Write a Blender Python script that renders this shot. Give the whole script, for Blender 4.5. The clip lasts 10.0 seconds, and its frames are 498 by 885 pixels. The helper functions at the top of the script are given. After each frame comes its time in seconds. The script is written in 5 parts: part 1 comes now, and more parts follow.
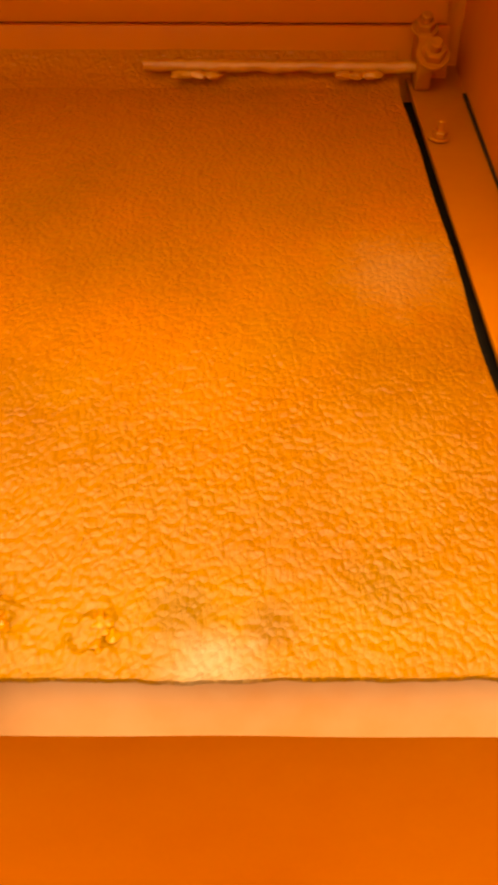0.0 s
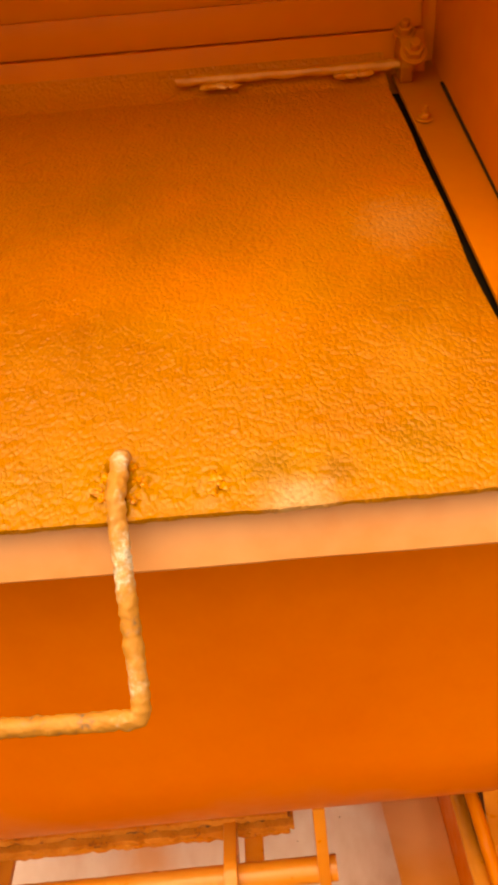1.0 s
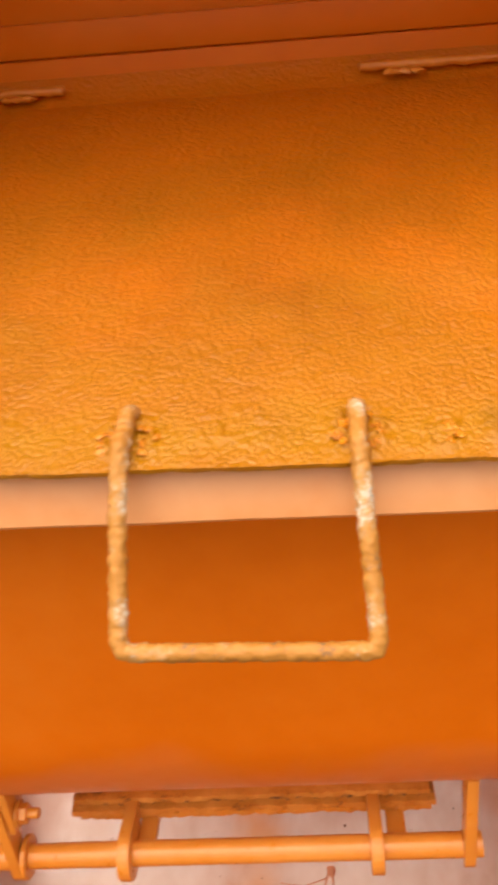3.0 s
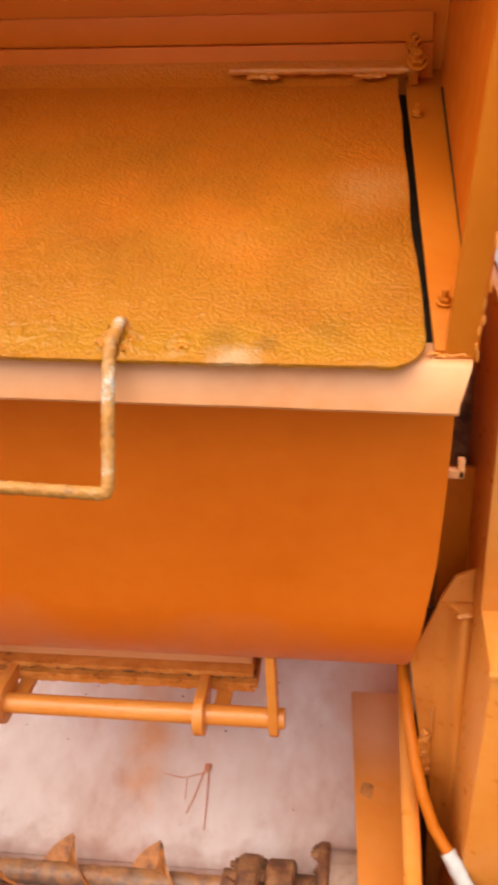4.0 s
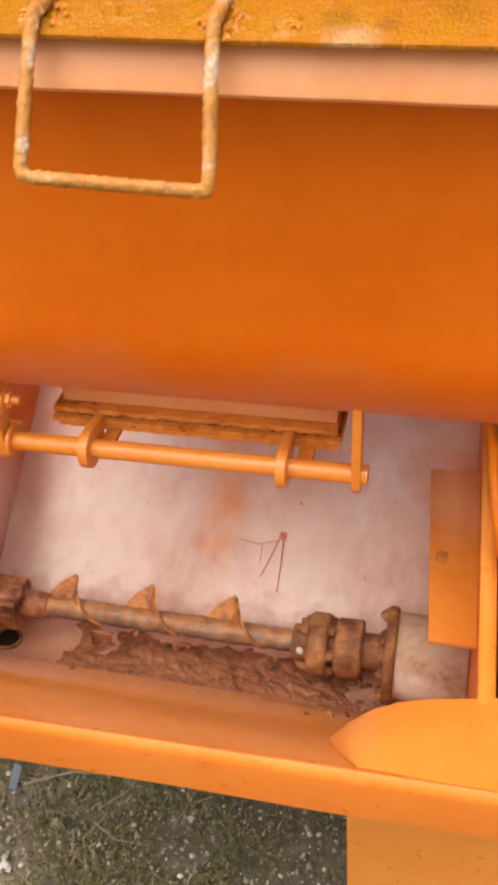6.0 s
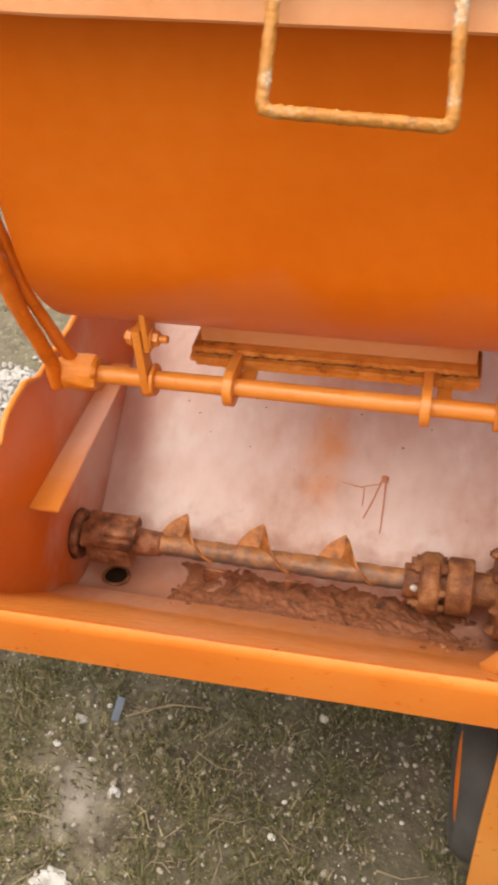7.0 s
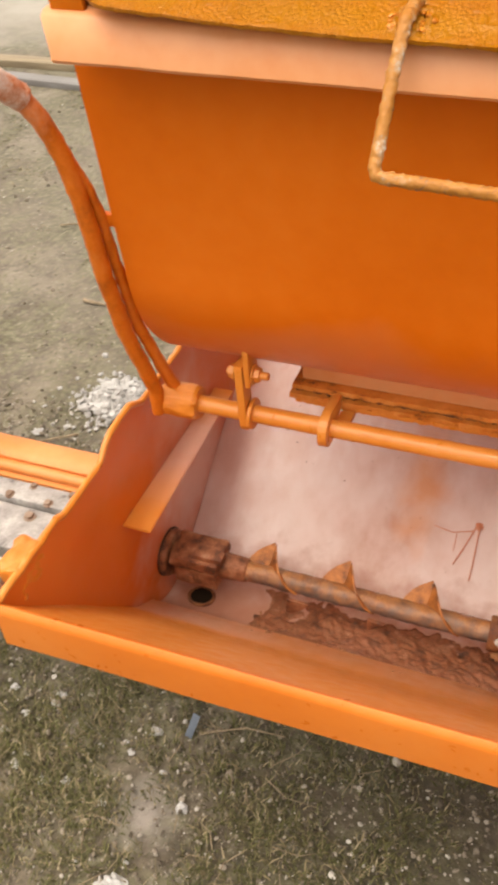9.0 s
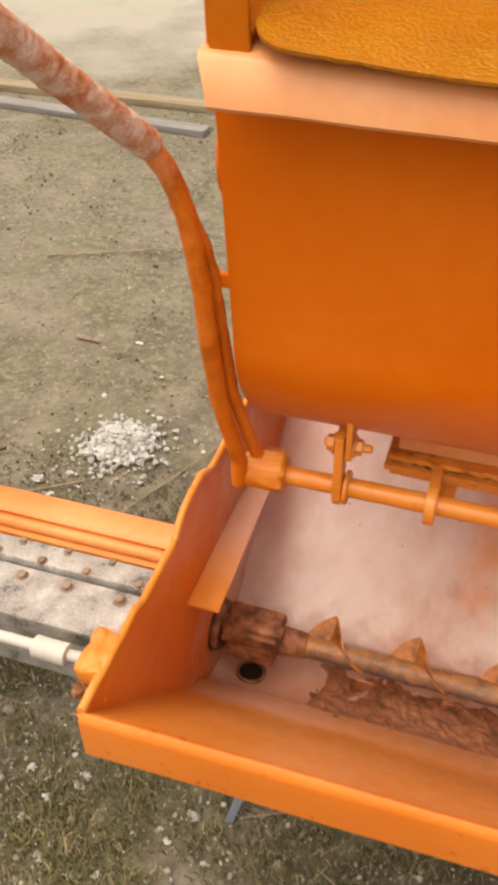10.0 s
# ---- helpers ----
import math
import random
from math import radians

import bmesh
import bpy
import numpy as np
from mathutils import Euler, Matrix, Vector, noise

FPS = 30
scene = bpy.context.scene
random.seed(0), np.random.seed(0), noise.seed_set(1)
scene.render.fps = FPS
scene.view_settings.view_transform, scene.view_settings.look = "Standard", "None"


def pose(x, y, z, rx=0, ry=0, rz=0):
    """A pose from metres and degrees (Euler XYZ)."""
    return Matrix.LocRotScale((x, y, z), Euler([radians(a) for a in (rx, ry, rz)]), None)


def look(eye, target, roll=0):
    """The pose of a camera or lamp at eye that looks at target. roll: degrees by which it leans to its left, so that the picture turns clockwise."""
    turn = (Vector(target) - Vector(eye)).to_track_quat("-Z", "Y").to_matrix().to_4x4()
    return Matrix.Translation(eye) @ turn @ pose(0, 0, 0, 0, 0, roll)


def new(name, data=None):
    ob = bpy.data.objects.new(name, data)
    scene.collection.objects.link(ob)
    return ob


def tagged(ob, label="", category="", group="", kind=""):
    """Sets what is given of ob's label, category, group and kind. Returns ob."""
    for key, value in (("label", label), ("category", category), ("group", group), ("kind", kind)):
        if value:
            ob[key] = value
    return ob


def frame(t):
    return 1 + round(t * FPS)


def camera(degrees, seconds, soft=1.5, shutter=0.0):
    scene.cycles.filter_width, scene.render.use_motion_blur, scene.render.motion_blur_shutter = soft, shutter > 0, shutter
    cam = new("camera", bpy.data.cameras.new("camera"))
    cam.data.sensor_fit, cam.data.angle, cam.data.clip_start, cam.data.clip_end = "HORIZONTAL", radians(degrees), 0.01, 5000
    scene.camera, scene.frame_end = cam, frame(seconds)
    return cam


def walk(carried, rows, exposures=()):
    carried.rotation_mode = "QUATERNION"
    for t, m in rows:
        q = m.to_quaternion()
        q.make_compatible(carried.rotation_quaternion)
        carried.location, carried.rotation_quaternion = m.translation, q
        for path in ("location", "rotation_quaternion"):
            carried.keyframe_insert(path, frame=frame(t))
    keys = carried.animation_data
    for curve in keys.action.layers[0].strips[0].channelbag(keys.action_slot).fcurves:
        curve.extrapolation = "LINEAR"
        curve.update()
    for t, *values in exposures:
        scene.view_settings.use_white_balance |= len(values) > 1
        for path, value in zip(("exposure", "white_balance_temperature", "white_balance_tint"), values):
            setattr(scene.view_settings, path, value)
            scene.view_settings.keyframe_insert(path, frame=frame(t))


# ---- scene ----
cam = camera(32.4, 10.0, 3.7, 0.3)
PATH = [
    (0, (0.199, -0.282, 1.642), (0.173, 1.431, 0.61), -1.7),
    (0.5, (0.199, -0.34, 1.638), (0.019, 1.371, 0.619), -2.8),
    (1, (0.161, -0.437, 1.656), (0.122, 1.296, 0.658), -6.9),
    (1.5, (0.131, -0.441, 1.618), (0.227, 1.29, 0.62), -8.0),
    (2, (0.108, -0.395, 1.6), (0.131, 1.351, 0.624), -7.9),
    (2.2, (0.127, -0.4, 1.595), (0.138, 1.35, 0.626), -7.4),
    (3.3, (0.033, -0.534, 1.665), (-0.328, 1.186, 0.711), -6.1),
    (3.5, (0.063, -0.578, 1.67), (-0.415, 1.116, 0.721), -5.3),
    (3.7, (0.138, -0.624, 1.661), (-0.308, 1.084, 0.72), -3.6),
    (4, (0.286, -0.67, 1.659), (0.015, 1.059, 0.692), -3.5),
    (4.5, (0.306, -0.663, 1.651), (0.044, 1.053, 0.658), 1.0),
    (5, (0.303, -0.679, 1.626), (-0.07, 0.977, 0.569), 0.5),
    (5.2, (0.318, -0.671, 1.636), (-0.098, 0.91, 0.484), -1.1),
    (6.3, (0.218, -0.718, 1.547), (-0.183, 0.733, 0.23), -5.3),
    (6.5, (0.186, -0.732, 1.554), (-0.219, 0.69, 0.206), -4.8),
    (7, (0.083, -0.785, 1.577), (-0.321, 0.625, 0.217), -4.5),
    (7.5, (0.039, -0.78, 1.58), (-0.446, 0.586, 0.202), -3.4),
    (8, (0.09, -0.759, 1.578), (-0.647, 0.503, 0.213), -5.2),
    (8.5, (0.134, -0.756, 1.595), (-0.684, 0.48, 0.252), -6.5),
    (9, (0.092, -0.764, 1.614), (-0.542, 0.591, 0.287), -5.8),
    (9.5, (-0.033, -0.795, 1.629), (-0.511, 0.634, 0.313), -3.0),
    (10, (-0.15, -0.712, 1.602), (-0.664, 0.725, 0.309), -1.8),
]
EXPOSURES = [(0.0, 1.34, 20000, 20), (1.0, 1.33, 17000, 20), (2.0, 1.28, 15000, 20), (3.4, 1.34, 7100, 11), (4.0, 1.34, 7100, 11), (4.5, 1.32, 8300, 13), (5.0, 1.32, 7500, 12), (6.5, 1.29, 7600, 12), (8.5, 1.20, 7700, 12), (9.0, 1.20, 7800, 13), (10.0, 1.10, 8300, 14)]
walk(cam, [(t, look(eye, target, roll)) for t, eye, target, roll in PATH], EXPOSURES)

# ---- world and light ----
world = bpy.data.worlds.new("overcast_sky")
scene.world = world
world.use_nodes = True
wn, wl = world.node_tree.nodes, world.node_tree.links
sky = wn.new("ShaderNodeTexSky")
sky.sky_type = "NISHITA"
sky.sun_disc = False
sky.sun_elevation, sky.sun_rotation = radians(75), radians(218)
sky.air_density, sky.dust_density, sky.ozone_density = 1.0, 3.0, 1.0
soft_sky = wn.new("ShaderNodeHueSaturation")
soft_sky.inputs["Saturation"].default_value = 0.25
wl.new(sky.outputs["Color"], soft_sky.inputs["Color"])
wl.new(soft_sky.outputs["Color"], wn["Background"].inputs["Color"])
wn["Background"].inputs["Strength"].default_value = 0.15

sun = new("sun", bpy.data.lights.new("sun", "SUN"))
sun.data.energy, sun.data.angle, sun.data.color = 1.0, radians(80), (1.0, 0.96, 0.9)
sun.matrix_world = look((-0.65, -0.85, 4.0), (0, 0, 0))

# ---- materials ----


def ramp(nodes, stops):
    r = nodes.new("ShaderNodeValToRGB")
    els = r.color_ramp.elements
    while len(els) < len(stops):
        els.new(0.5)
    for e, (p, c) in zip(els, stops):
        e.position, e.color = p, (*c, 1.0)
    return r


def surface(name, stops, scale, rough=(0.35, 0.6), metal=0.0, bump=(), detail=6.0, stretch=(1, 1, 1), random_shift=0.0, coat=0.0, shine=0.5):
    """A painted, rusty or earthy surface: colour from noise at two scales, gloss from noise, relief from bump = ((scale, strength, kind), ...)."""
    m = bpy.data.materials.new(name)
    m.use_nodes = True
    n, l = m.node_tree.nodes, m.node_tree.links
    b = n["Principled BSDF"]
    geo = n.new("ShaderNodeTexCoord")
    mp = n.new("ShaderNodeMapping")
    mp.inputs["Scale"].default_value = stretch
    l.new(geo.outputs["Object"], mp.inputs["Vector"])
    big, fine = n.new("ShaderNodeTexNoise"), n.new("ShaderNodeTexNoise")
    big.inputs["Scale"].default_value, big.inputs["Detail"].default_value = scale, detail
    fine.inputs["Scale"].default_value, fine.inputs["Detail"].default_value = scale * 9, 4
    mix = n.new("ShaderNodeMix")
    mix.data_type = "FLOAT"
    mix.inputs[0].default_value = 0.3
    for t in (big, fine):
        l.new(mp.outputs["Vector"], t.inputs["Vector"])
    l.new(big.outputs["Fac"], mix.inputs[2])
    l.new(fine.outputs["Fac"], mix.inputs[3])
    r = ramp(n, stops)
    value = mix.outputs[0]
    if random_shift:
        info, add = n.new("ShaderNodeObjectInfo"), n.new("ShaderNodeMath")
        add.operation = "MULTIPLY_ADD"
        add.inputs[1].default_value = random_shift
        l.new(info.outputs["Random"], add.inputs[0])
        l.new(value, add.inputs[2])
        value = add.outputs[0]
    l.new(value, r.inputs["Fac"])
    l.new(r.outputs["Color"], b.inputs["Base Color"])
    rr = n.new("ShaderNodeMapRange")
    rr.inputs["From Min"].default_value, rr.inputs["From Max"].default_value = 0.3, 0.7
    rr.inputs["To Min"].default_value, rr.inputs["To Max"].default_value = rough
    l.new(fine.outputs["Fac"], rr.inputs["Value"])
    l.new(rr.outputs["Result"], b.inputs["Roughness"])
    b.inputs["Metallic"].default_value = metal
    b.inputs["Coat Weight"].default_value = coat
    b.inputs["Specular IOR Level"].default_value = shine
    last = None
    for s, strength, kind in bump:
        t = n.new("ShaderNodeTexNoise" if kind == "noise" else "ShaderNodeTexVoronoi")
        t.inputs["Scale"].default_value = s
        if kind != "noise":
            t.feature = "SMOOTH_F1" if kind == "cells" else "F1"
        else:
            t.inputs["Detail"].default_value = 5
        if kind == "flakes":
            wob, push = n.new("ShaderNodeTexNoise"), n.new("ShaderNodeVectorMath")
            wob.inputs["Scale"].default_value, wob.inputs["Detail"].default_value = s * 0.45, 3
            push.operation, push.inputs[1].default_value = "MULTIPLY_ADD", (0.005,) * 3
            l.new(mp.outputs["Vector"], wob.inputs["Vector"])
            l.new(wob.outputs["Color"], push.inputs[0])
            l.new(mp.outputs["Vector"], push.inputs[2])
            l.new(push.outputs[0], t.inputs["Vector"])
        else:
            l.new(mp.outputs["Vector"], t.inputs["Vector"])
        bn = n.new("ShaderNodeBump")
        bn.inputs["Strength"].default_value, bn.inputs["Distance"].default_value = strength, 0.3 / s
        bn.invert = kind == "flakes"
        l.new(t.outputs["Fac" if kind == "noise" else "Distance"], bn.inputs["Height"])
        if last:
            l.new(last.outputs["Normal"], bn.inputs["Normal"])
        last = bn
    if last:
        l.new(last.outputs["Normal"], b.inputs["Normal"])
    return m


def blotch(m, where, radius, colour, amount=0.8, ragged=35.0, squash=(1, 1, 1)):
    """A stain, or light or shade painted in, of its own shape at a place on a surface."""
    n, l = m.node_tree.nodes, m.node_tree.links
    b = n["Principled BSDF"]
    old = b.inputs["Base Color"].links[0].from_socket
    geo, sub, sc, ln = n.new("ShaderNodeTexCoord"), n.new("ShaderNodeVectorMath"), n.new("ShaderNodeVectorMath"), n.new("ShaderNodeVectorMath")
    sub.operation, sc.operation, ln.operation = "SUBTRACT", "MULTIPLY", "LENGTH"
    sub.inputs[1].default_value, sc.inputs[1].default_value = where, squash
    l.new(geo.outputs["Object"], sub.inputs[0])
    l.new(sub.outputs[0], sc.inputs[0])
    l.new(sc.outputs[0], ln.inputs[0])
    noi, add = n.new("ShaderNodeTexNoise"), n.new("ShaderNodeMath")
    noi.inputs["Scale"].default_value, noi.inputs["Detail"].default_value = ragged, 6
    l.new(geo.outputs["Object"], noi.inputs["Vector"])
    add.operation = "MULTIPLY_ADD"
    add.inputs[1].default_value = radius * 1.4
    l.new(noi.outputs["Fac"], add.inputs[0])
    l.new(ln.outputs["Value"], add.inputs[2])
    mr = n.new("ShaderNodeMapRange")
    mr.inputs["From Min"].default_value, mr.inputs["From Max"].default_value = radius * 0.9, radius * 1.7
    mr.inputs["To Min"].default_value, mr.inputs["To Max"].default_value = amount, 0.0
    l.new(add.outputs[0], mr.inputs["Value"])
    mx = n.new("ShaderNodeMix")
    mx.data_type = "RGBA"
    l.new(mr.outputs["Result"], mx.inputs[0])
    l.new(old, mx.inputs[6])
    mx.inputs[7].default_value = (*colour, 1)
    l.new(mx.outputs[2], b.inputs["Base Color"])


ORANGE = ((0.25, (0.55, 0.108, 0.006)), (0.5, (0.605, 0.130, 0.009)), (0.8, (0.65, 0.158, 0.015)))
GOLDEN = ((0.25, (0.54, 0.158, 0.016)), (0.5, (0.61, 0.210, 0.034)), (0.8, (0.67, 0.275, 0.070)))
M_PAINT = surface("golden_orange_paint", GOLDEN, 7, (0.26, 0.40), bump=((200, 0.03, "noise"), (14, 0.04, "noise")))
M_FRAME = surface("orange_frame_paint", ORANGE, 6, (0.28, 0.45), bump=((240, 0.07, "noise"), (14, 0.05, "noise")), shine=0.15)
# darker frame paint: the shade in the charging box is put into the colour
M_RAIL = surface("shade_darkened_golden_paint", ((0.25, (0.43, 0.100, 0.005)), (0.5, (0.49, 0.125, 0.008)), (0.8, (0.53, 0.158, 0.016))), 9, (0.32, 0.5), bump=((200, 0.10, "noise"), (24, 0.08, "noise")), shine=0.15)
# paler than the drum: the sky's reflection on the flange, put into the colour
M_FLANGE = surface("pale_peach_paint", ((0.25, (0.60, 0.19, 0.042)), (0.5, (0.66, 0.275, 0.110)), (0.8, (0.70, 0.34, 0.165))), 6, (0.34, 0.5), bump=((60, 0.05, "noise"), (10, 0.06, "noise")))
M_DRUM = surface("orange_paint_smooth", ORANGE, 4, (0.32, 0.46), bump=((300, 0.04, "noise"), (7, 0.05, "noise")), shine=0.12)
# pinkish overspray, with light bounced up from the hopper painted in
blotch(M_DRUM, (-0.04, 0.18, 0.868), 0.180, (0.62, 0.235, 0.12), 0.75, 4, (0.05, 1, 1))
# redder than the front panel: the lip face's shade is put into the colour
M_LIP = surface("orange_lip_paint", ((0.25, (0.56, 0.130, 0.012)), (0.5, (0.62, 0.168, 0.022)), (0.8, (0.67, 0.22, 0.045))), 6, (0.26, 0.42), bump=((200, 0.06, "noise"), (18, 0.06, "noise")), shine=0.4)
M_ROUGH_PAINT = surface("orange_paint_lumpy", ((0.25, (0.46, 0.115, 0.008)), (0.55, (0.62, 0.195, 0.022)), (0.8, (0.67, 0.28, 0.07))), 22, (0.3, 0.55), bump=((120, 0.35, "noise"), (420, 0.2, "noise")))
M_LID = surface("orange_paint_over_grit", ((0.28, (0.275, 0.076, 0.0045)), (0.5, (0.345, 0.108, 0.006)), (0.72, (0.40, 0.142, 0.009))), 9, (0.30, 0.5), bump=((290, 0.9, "flakes"), (90, 0.45, "noise"), (620, 0.35, "noise")), stretch=(1, 0.8, 0.8), shine=0.30)
# redder rear paint, lightened to make up for the shade under the roof
blotch(M_LID, (-0.05, 0.50, 1.54), 0.46, (0.53, 0.128, 0.008), 0.9, 9, (0.3, 1, 1))
blotch(M_LID, (-0.05, 0.04, 1.40), 0.120, (0.36, 0.135, 0.005), 0.4, 20, (0.10, 1, 1))
blotch(M_LID, (-0.05, -0.006, 1.385), 0.040, (0.345, 0.140, 0.004), 0.8, 26, (0.06, 1, 1))
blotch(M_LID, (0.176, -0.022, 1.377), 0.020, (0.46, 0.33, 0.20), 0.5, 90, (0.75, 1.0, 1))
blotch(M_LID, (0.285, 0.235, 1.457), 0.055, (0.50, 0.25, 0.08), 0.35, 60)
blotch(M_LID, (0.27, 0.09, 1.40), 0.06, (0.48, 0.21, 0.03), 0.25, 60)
blotch(M_LID, (0.163, 0.002, 1.386), 0.022, (0.21, 0.088, 0.004), 0.65, 120)
blotch(M_LID, (0.202, -0.004, 1.383), 0.016, (0.20, 0.078, 0.004), 0.65, 140)
blotch(M_LID, (0.023, 0.006, 1.39), 0.024, (0.27, 0.095, 0.003), 0.45, 80)
blotch(M_LID, (0.255, 0.014, 1.388), 0.026, (0.22, 0.088, 0.003), 0.5, 120)
blotch(M_LID, (-0.22, 0.010, 1.395), 0.035, (0.28, 0.100, 0.003), 0.4, 60)
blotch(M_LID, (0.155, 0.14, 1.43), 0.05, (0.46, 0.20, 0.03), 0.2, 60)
M_LUMP = surface("golden_paint_on_weld_lumps", ((0.35, (0.09, 0.03, 0.005)), (0.45, (0.46, 0.14, 0.006)), (0.70, (0.66, 0.26, 0.02))), 60, (0.25, 0.5), bump=((140, 0.6, "noise"), (420, 0.4, "noise")))
M_INSIDE = surface("primer_with_orange_overspray", ((0.32, (0.50, 0.27, 0.19)), (0.44, (0.62, 0.43, 0.37)), (0.56, (0.69, 0.55, 0.51)), (0.70, (0.80, 0.72, 0.70))), 4, (0.38, 0.6), bump=((220, 0.05, "noise"),), stretch=(1, 0.6, 0.7), detail=3.0)
blotch(M_INSIDE, (-0.30, 0.32, 0.38), 0.13, (0.80, 0.72, 0.69), 0.5, 14, (0.7, 0.6, 0.6))
blotch(M_INSIDE, (0.02, 0.33, 0.39), 0.11, (0.80, 0.71, 0.67), 0.45, 14, (0.8, 0.6, 0.6))
blotch(M_INSIDE, (-0.10, 0.42, 0.45), 0.07, (0.66, 0.27, 0.09), 0.75, 16, (1.3, 0.45, 0.45))
blotch(M_INSIDE, (-0.50, 0.40, 0.47), 0.10, (0.56, 0.28, 0.20), 0.5, 12, (1, 0.4, 0.4))
blotch(M_INSIDE, (-0.15, 0.78, 0.68), 0.24, (0.60, 0.20, 0.09), 0.75, 6, (0.35, 1, 1))
blotch(M_INSIDE, (0.33, 0.5, 0.45), 0.12, (0.66, 0.24, 0.08), 0.7, 10)
blotch(M_INSIDE, (-0.02, 0.13, 0.30), 0.16, (0.40, 0.17, 0.10), 0.9, 30, (0.17, 1, 1))
blotch(M_INSIDE, (-0.43, 0.13, 0.30), 0.15, (0.42, 0.19, 0.12), 0.85, 22, (0.7, 1, 1))
blotch(M_INSIDE, (0.24, 0.10, 0.30), 0.06, (0.24, 0.09, 0.05), 0.8, 22)
M_LEFT = surface("orange_paint_thin_overspray", ((0.25, (0.58, 0.110, 0.010)), (0.5, (0.65, 0.140, 0.014)), (0.8, (0.69, 0.20, 0.04))), 4, (0.3, 0.5), bump=((260, 0.05, "noise"),))
blotch(M_LEFT, (-0.53, 0.30, 0.43), 0.27, (0.68, 0.47, 0.41), 0.92, 9, (1, 1, 1.5))
blotch(M_LEFT, (-0.42, 0.03, 0.37), 0.075, (0.64, 0.40, 0.32), 0.8, 14, (0.45, 1, 1))
blotch(M_LEFT, (-0.05, 0.03, 0.38), 0.040, (0.30, 0.10, 0.04), 0.7, 25, (0.16, 1, 1))
blotch(M_LEFT, (-0.49, 0.28, 0.665), 0.13, (0.68, 0.42, 0.32), 0.7, 12)
blotch(M_LEFT, (0.30, 0.40, 0.70), 0.14, (0.66, 0.34, 0.24), 0.7, 10)
M_RUST = surface("rusty_steel", ((0.30, (0.06, 0.020, 0.010)), (0.44, (0.16, 0.055, 0.022)), (0.56, (0.28, 0.115, 0.040)), (0.70, (0.42, 0.24, 0.12))), 32, (0.55, 0.85), bump=((90, 0.5, "noise"), (380, 0.4, "noise")))
M_BLADE = surface("worn_orange_blade", ((0.34, (0.08, 0.03, 0.012)), (0.44, (0.29, 0.105, 0.028)), (0.56, (0.46, 0.170, 0.040)), (0.72, (0.52, 0.25, 0.09))), 45, (0.45, 0.7), bump=((150, 0.35, "noise"),))
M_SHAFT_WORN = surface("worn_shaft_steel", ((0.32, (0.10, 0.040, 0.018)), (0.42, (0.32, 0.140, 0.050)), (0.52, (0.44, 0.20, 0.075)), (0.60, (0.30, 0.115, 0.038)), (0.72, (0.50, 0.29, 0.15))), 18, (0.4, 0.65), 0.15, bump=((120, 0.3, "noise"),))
M_SLUDGE = surface("dried_mortar_sludge", ((0.33, (0.055, 0.020, 0.010)), (0.43, (0.165, 0.058, 0.023)), (0.50, (0.285, 0.098, 0.040)), (0.56, (0.215, 0.085, 0.036)), (0.62, (0.36, 0.145, 0.075)), (0.70, (0.50, 0.29, 0.21))), 40, (0.6, 0.9), bump=((150, 0.7, "noise"), (420, 0.5, "noise")))
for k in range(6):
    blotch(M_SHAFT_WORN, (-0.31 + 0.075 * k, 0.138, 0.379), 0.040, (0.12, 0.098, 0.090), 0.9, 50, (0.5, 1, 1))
for x, y, r in ((-0.28, 0.075, 0.05), (-0.14, 0.10, 0.06), (-0.02, 0.07, 0.05), (0.10, 0.09, 0.06), (-0.20, 0.06, 0.04)):
    blotch(M_SLUDGE, (x, y, 0.31), r, (0.40, 0.17, 0.10), 0.35, 40, (0.7, 1, 1))
# golden paint made paler, with the sky's glare on the beam in its colour
M_BEAM = surface("sky_glare_golden_paint", ((0.3, (0.54, 0.165, 0.030)), (0.5, (0.61, 0.215, 0.055)), (0.75, (0.66, 0.28, 0.10))), 5, (0.35, 0.55), bump=((160, 0.1, "noise"),))
M_ROT = surface("rotten_sealing_layer", ((0.34, (0.035, 0.012, 0.006)), (0.46, (0.14, 0.045, 0.014)), (0.58, (0.34, 0.11, 0.025)), (0.72, (0.56, 0.20, 0.05))), 70, (0.6, 0.85), bump=((160, 0.8, "noise"),))
M_LEVER = surface("rough_orange_lever_paint", ((0.3, (0.36, 0.085, 0.010)), (0.5, (0.56, 0.13, 0.012)), (0.75, (0.62, 0.18, 0.035))), 22, (0.4, 0.65), bump=((120, 0.6, "noise"), (380, 0.4, "noise")), shine=0.15)
blotch(M_LEVER, (-0.515, 0.02, 1.285), 0.05, (0.56, 0.30, 0.20), 0.45, 140)
M_PIPE = surface("stained_pale_pipe", ((0.34, (0.20, 0.10, 0.055)), (0.46, (0.38, 0.24, 0.17)), (0.58, (0.46, 0.32, 0.25)), (0.72, (0.56, 0.47, 0.42))), 9, (0.5, 0.75), bump=((120, 0.4, "noise"),))
blotch(M_PIPE, (0.285, 0.10, 0.385), 0.050, (0.72, 0.64, 0.60), 0.85, 22)
M_LEDGE = surface("golden_ledge_paint_with_pale_overspray", GOLDEN, 5, (0.35, 0.5), bump=((240, 0.06, "noise"),))
blotch(M_LEDGE, (0.31, 0.36, 0.58), 0.16, (0.70, 0.32, 0.16), 0.8, 12)
blotch(M_LEDGE, (-0.50, 0.25, 0.58), 0.16, (0.66, 0.40, 0.31), 0.9, 10)
blotch(M_LEDGE, (-0.50, 0.12, 0.59), 0.07, (0.62, 0.26, 0.10), 0.7, 20)
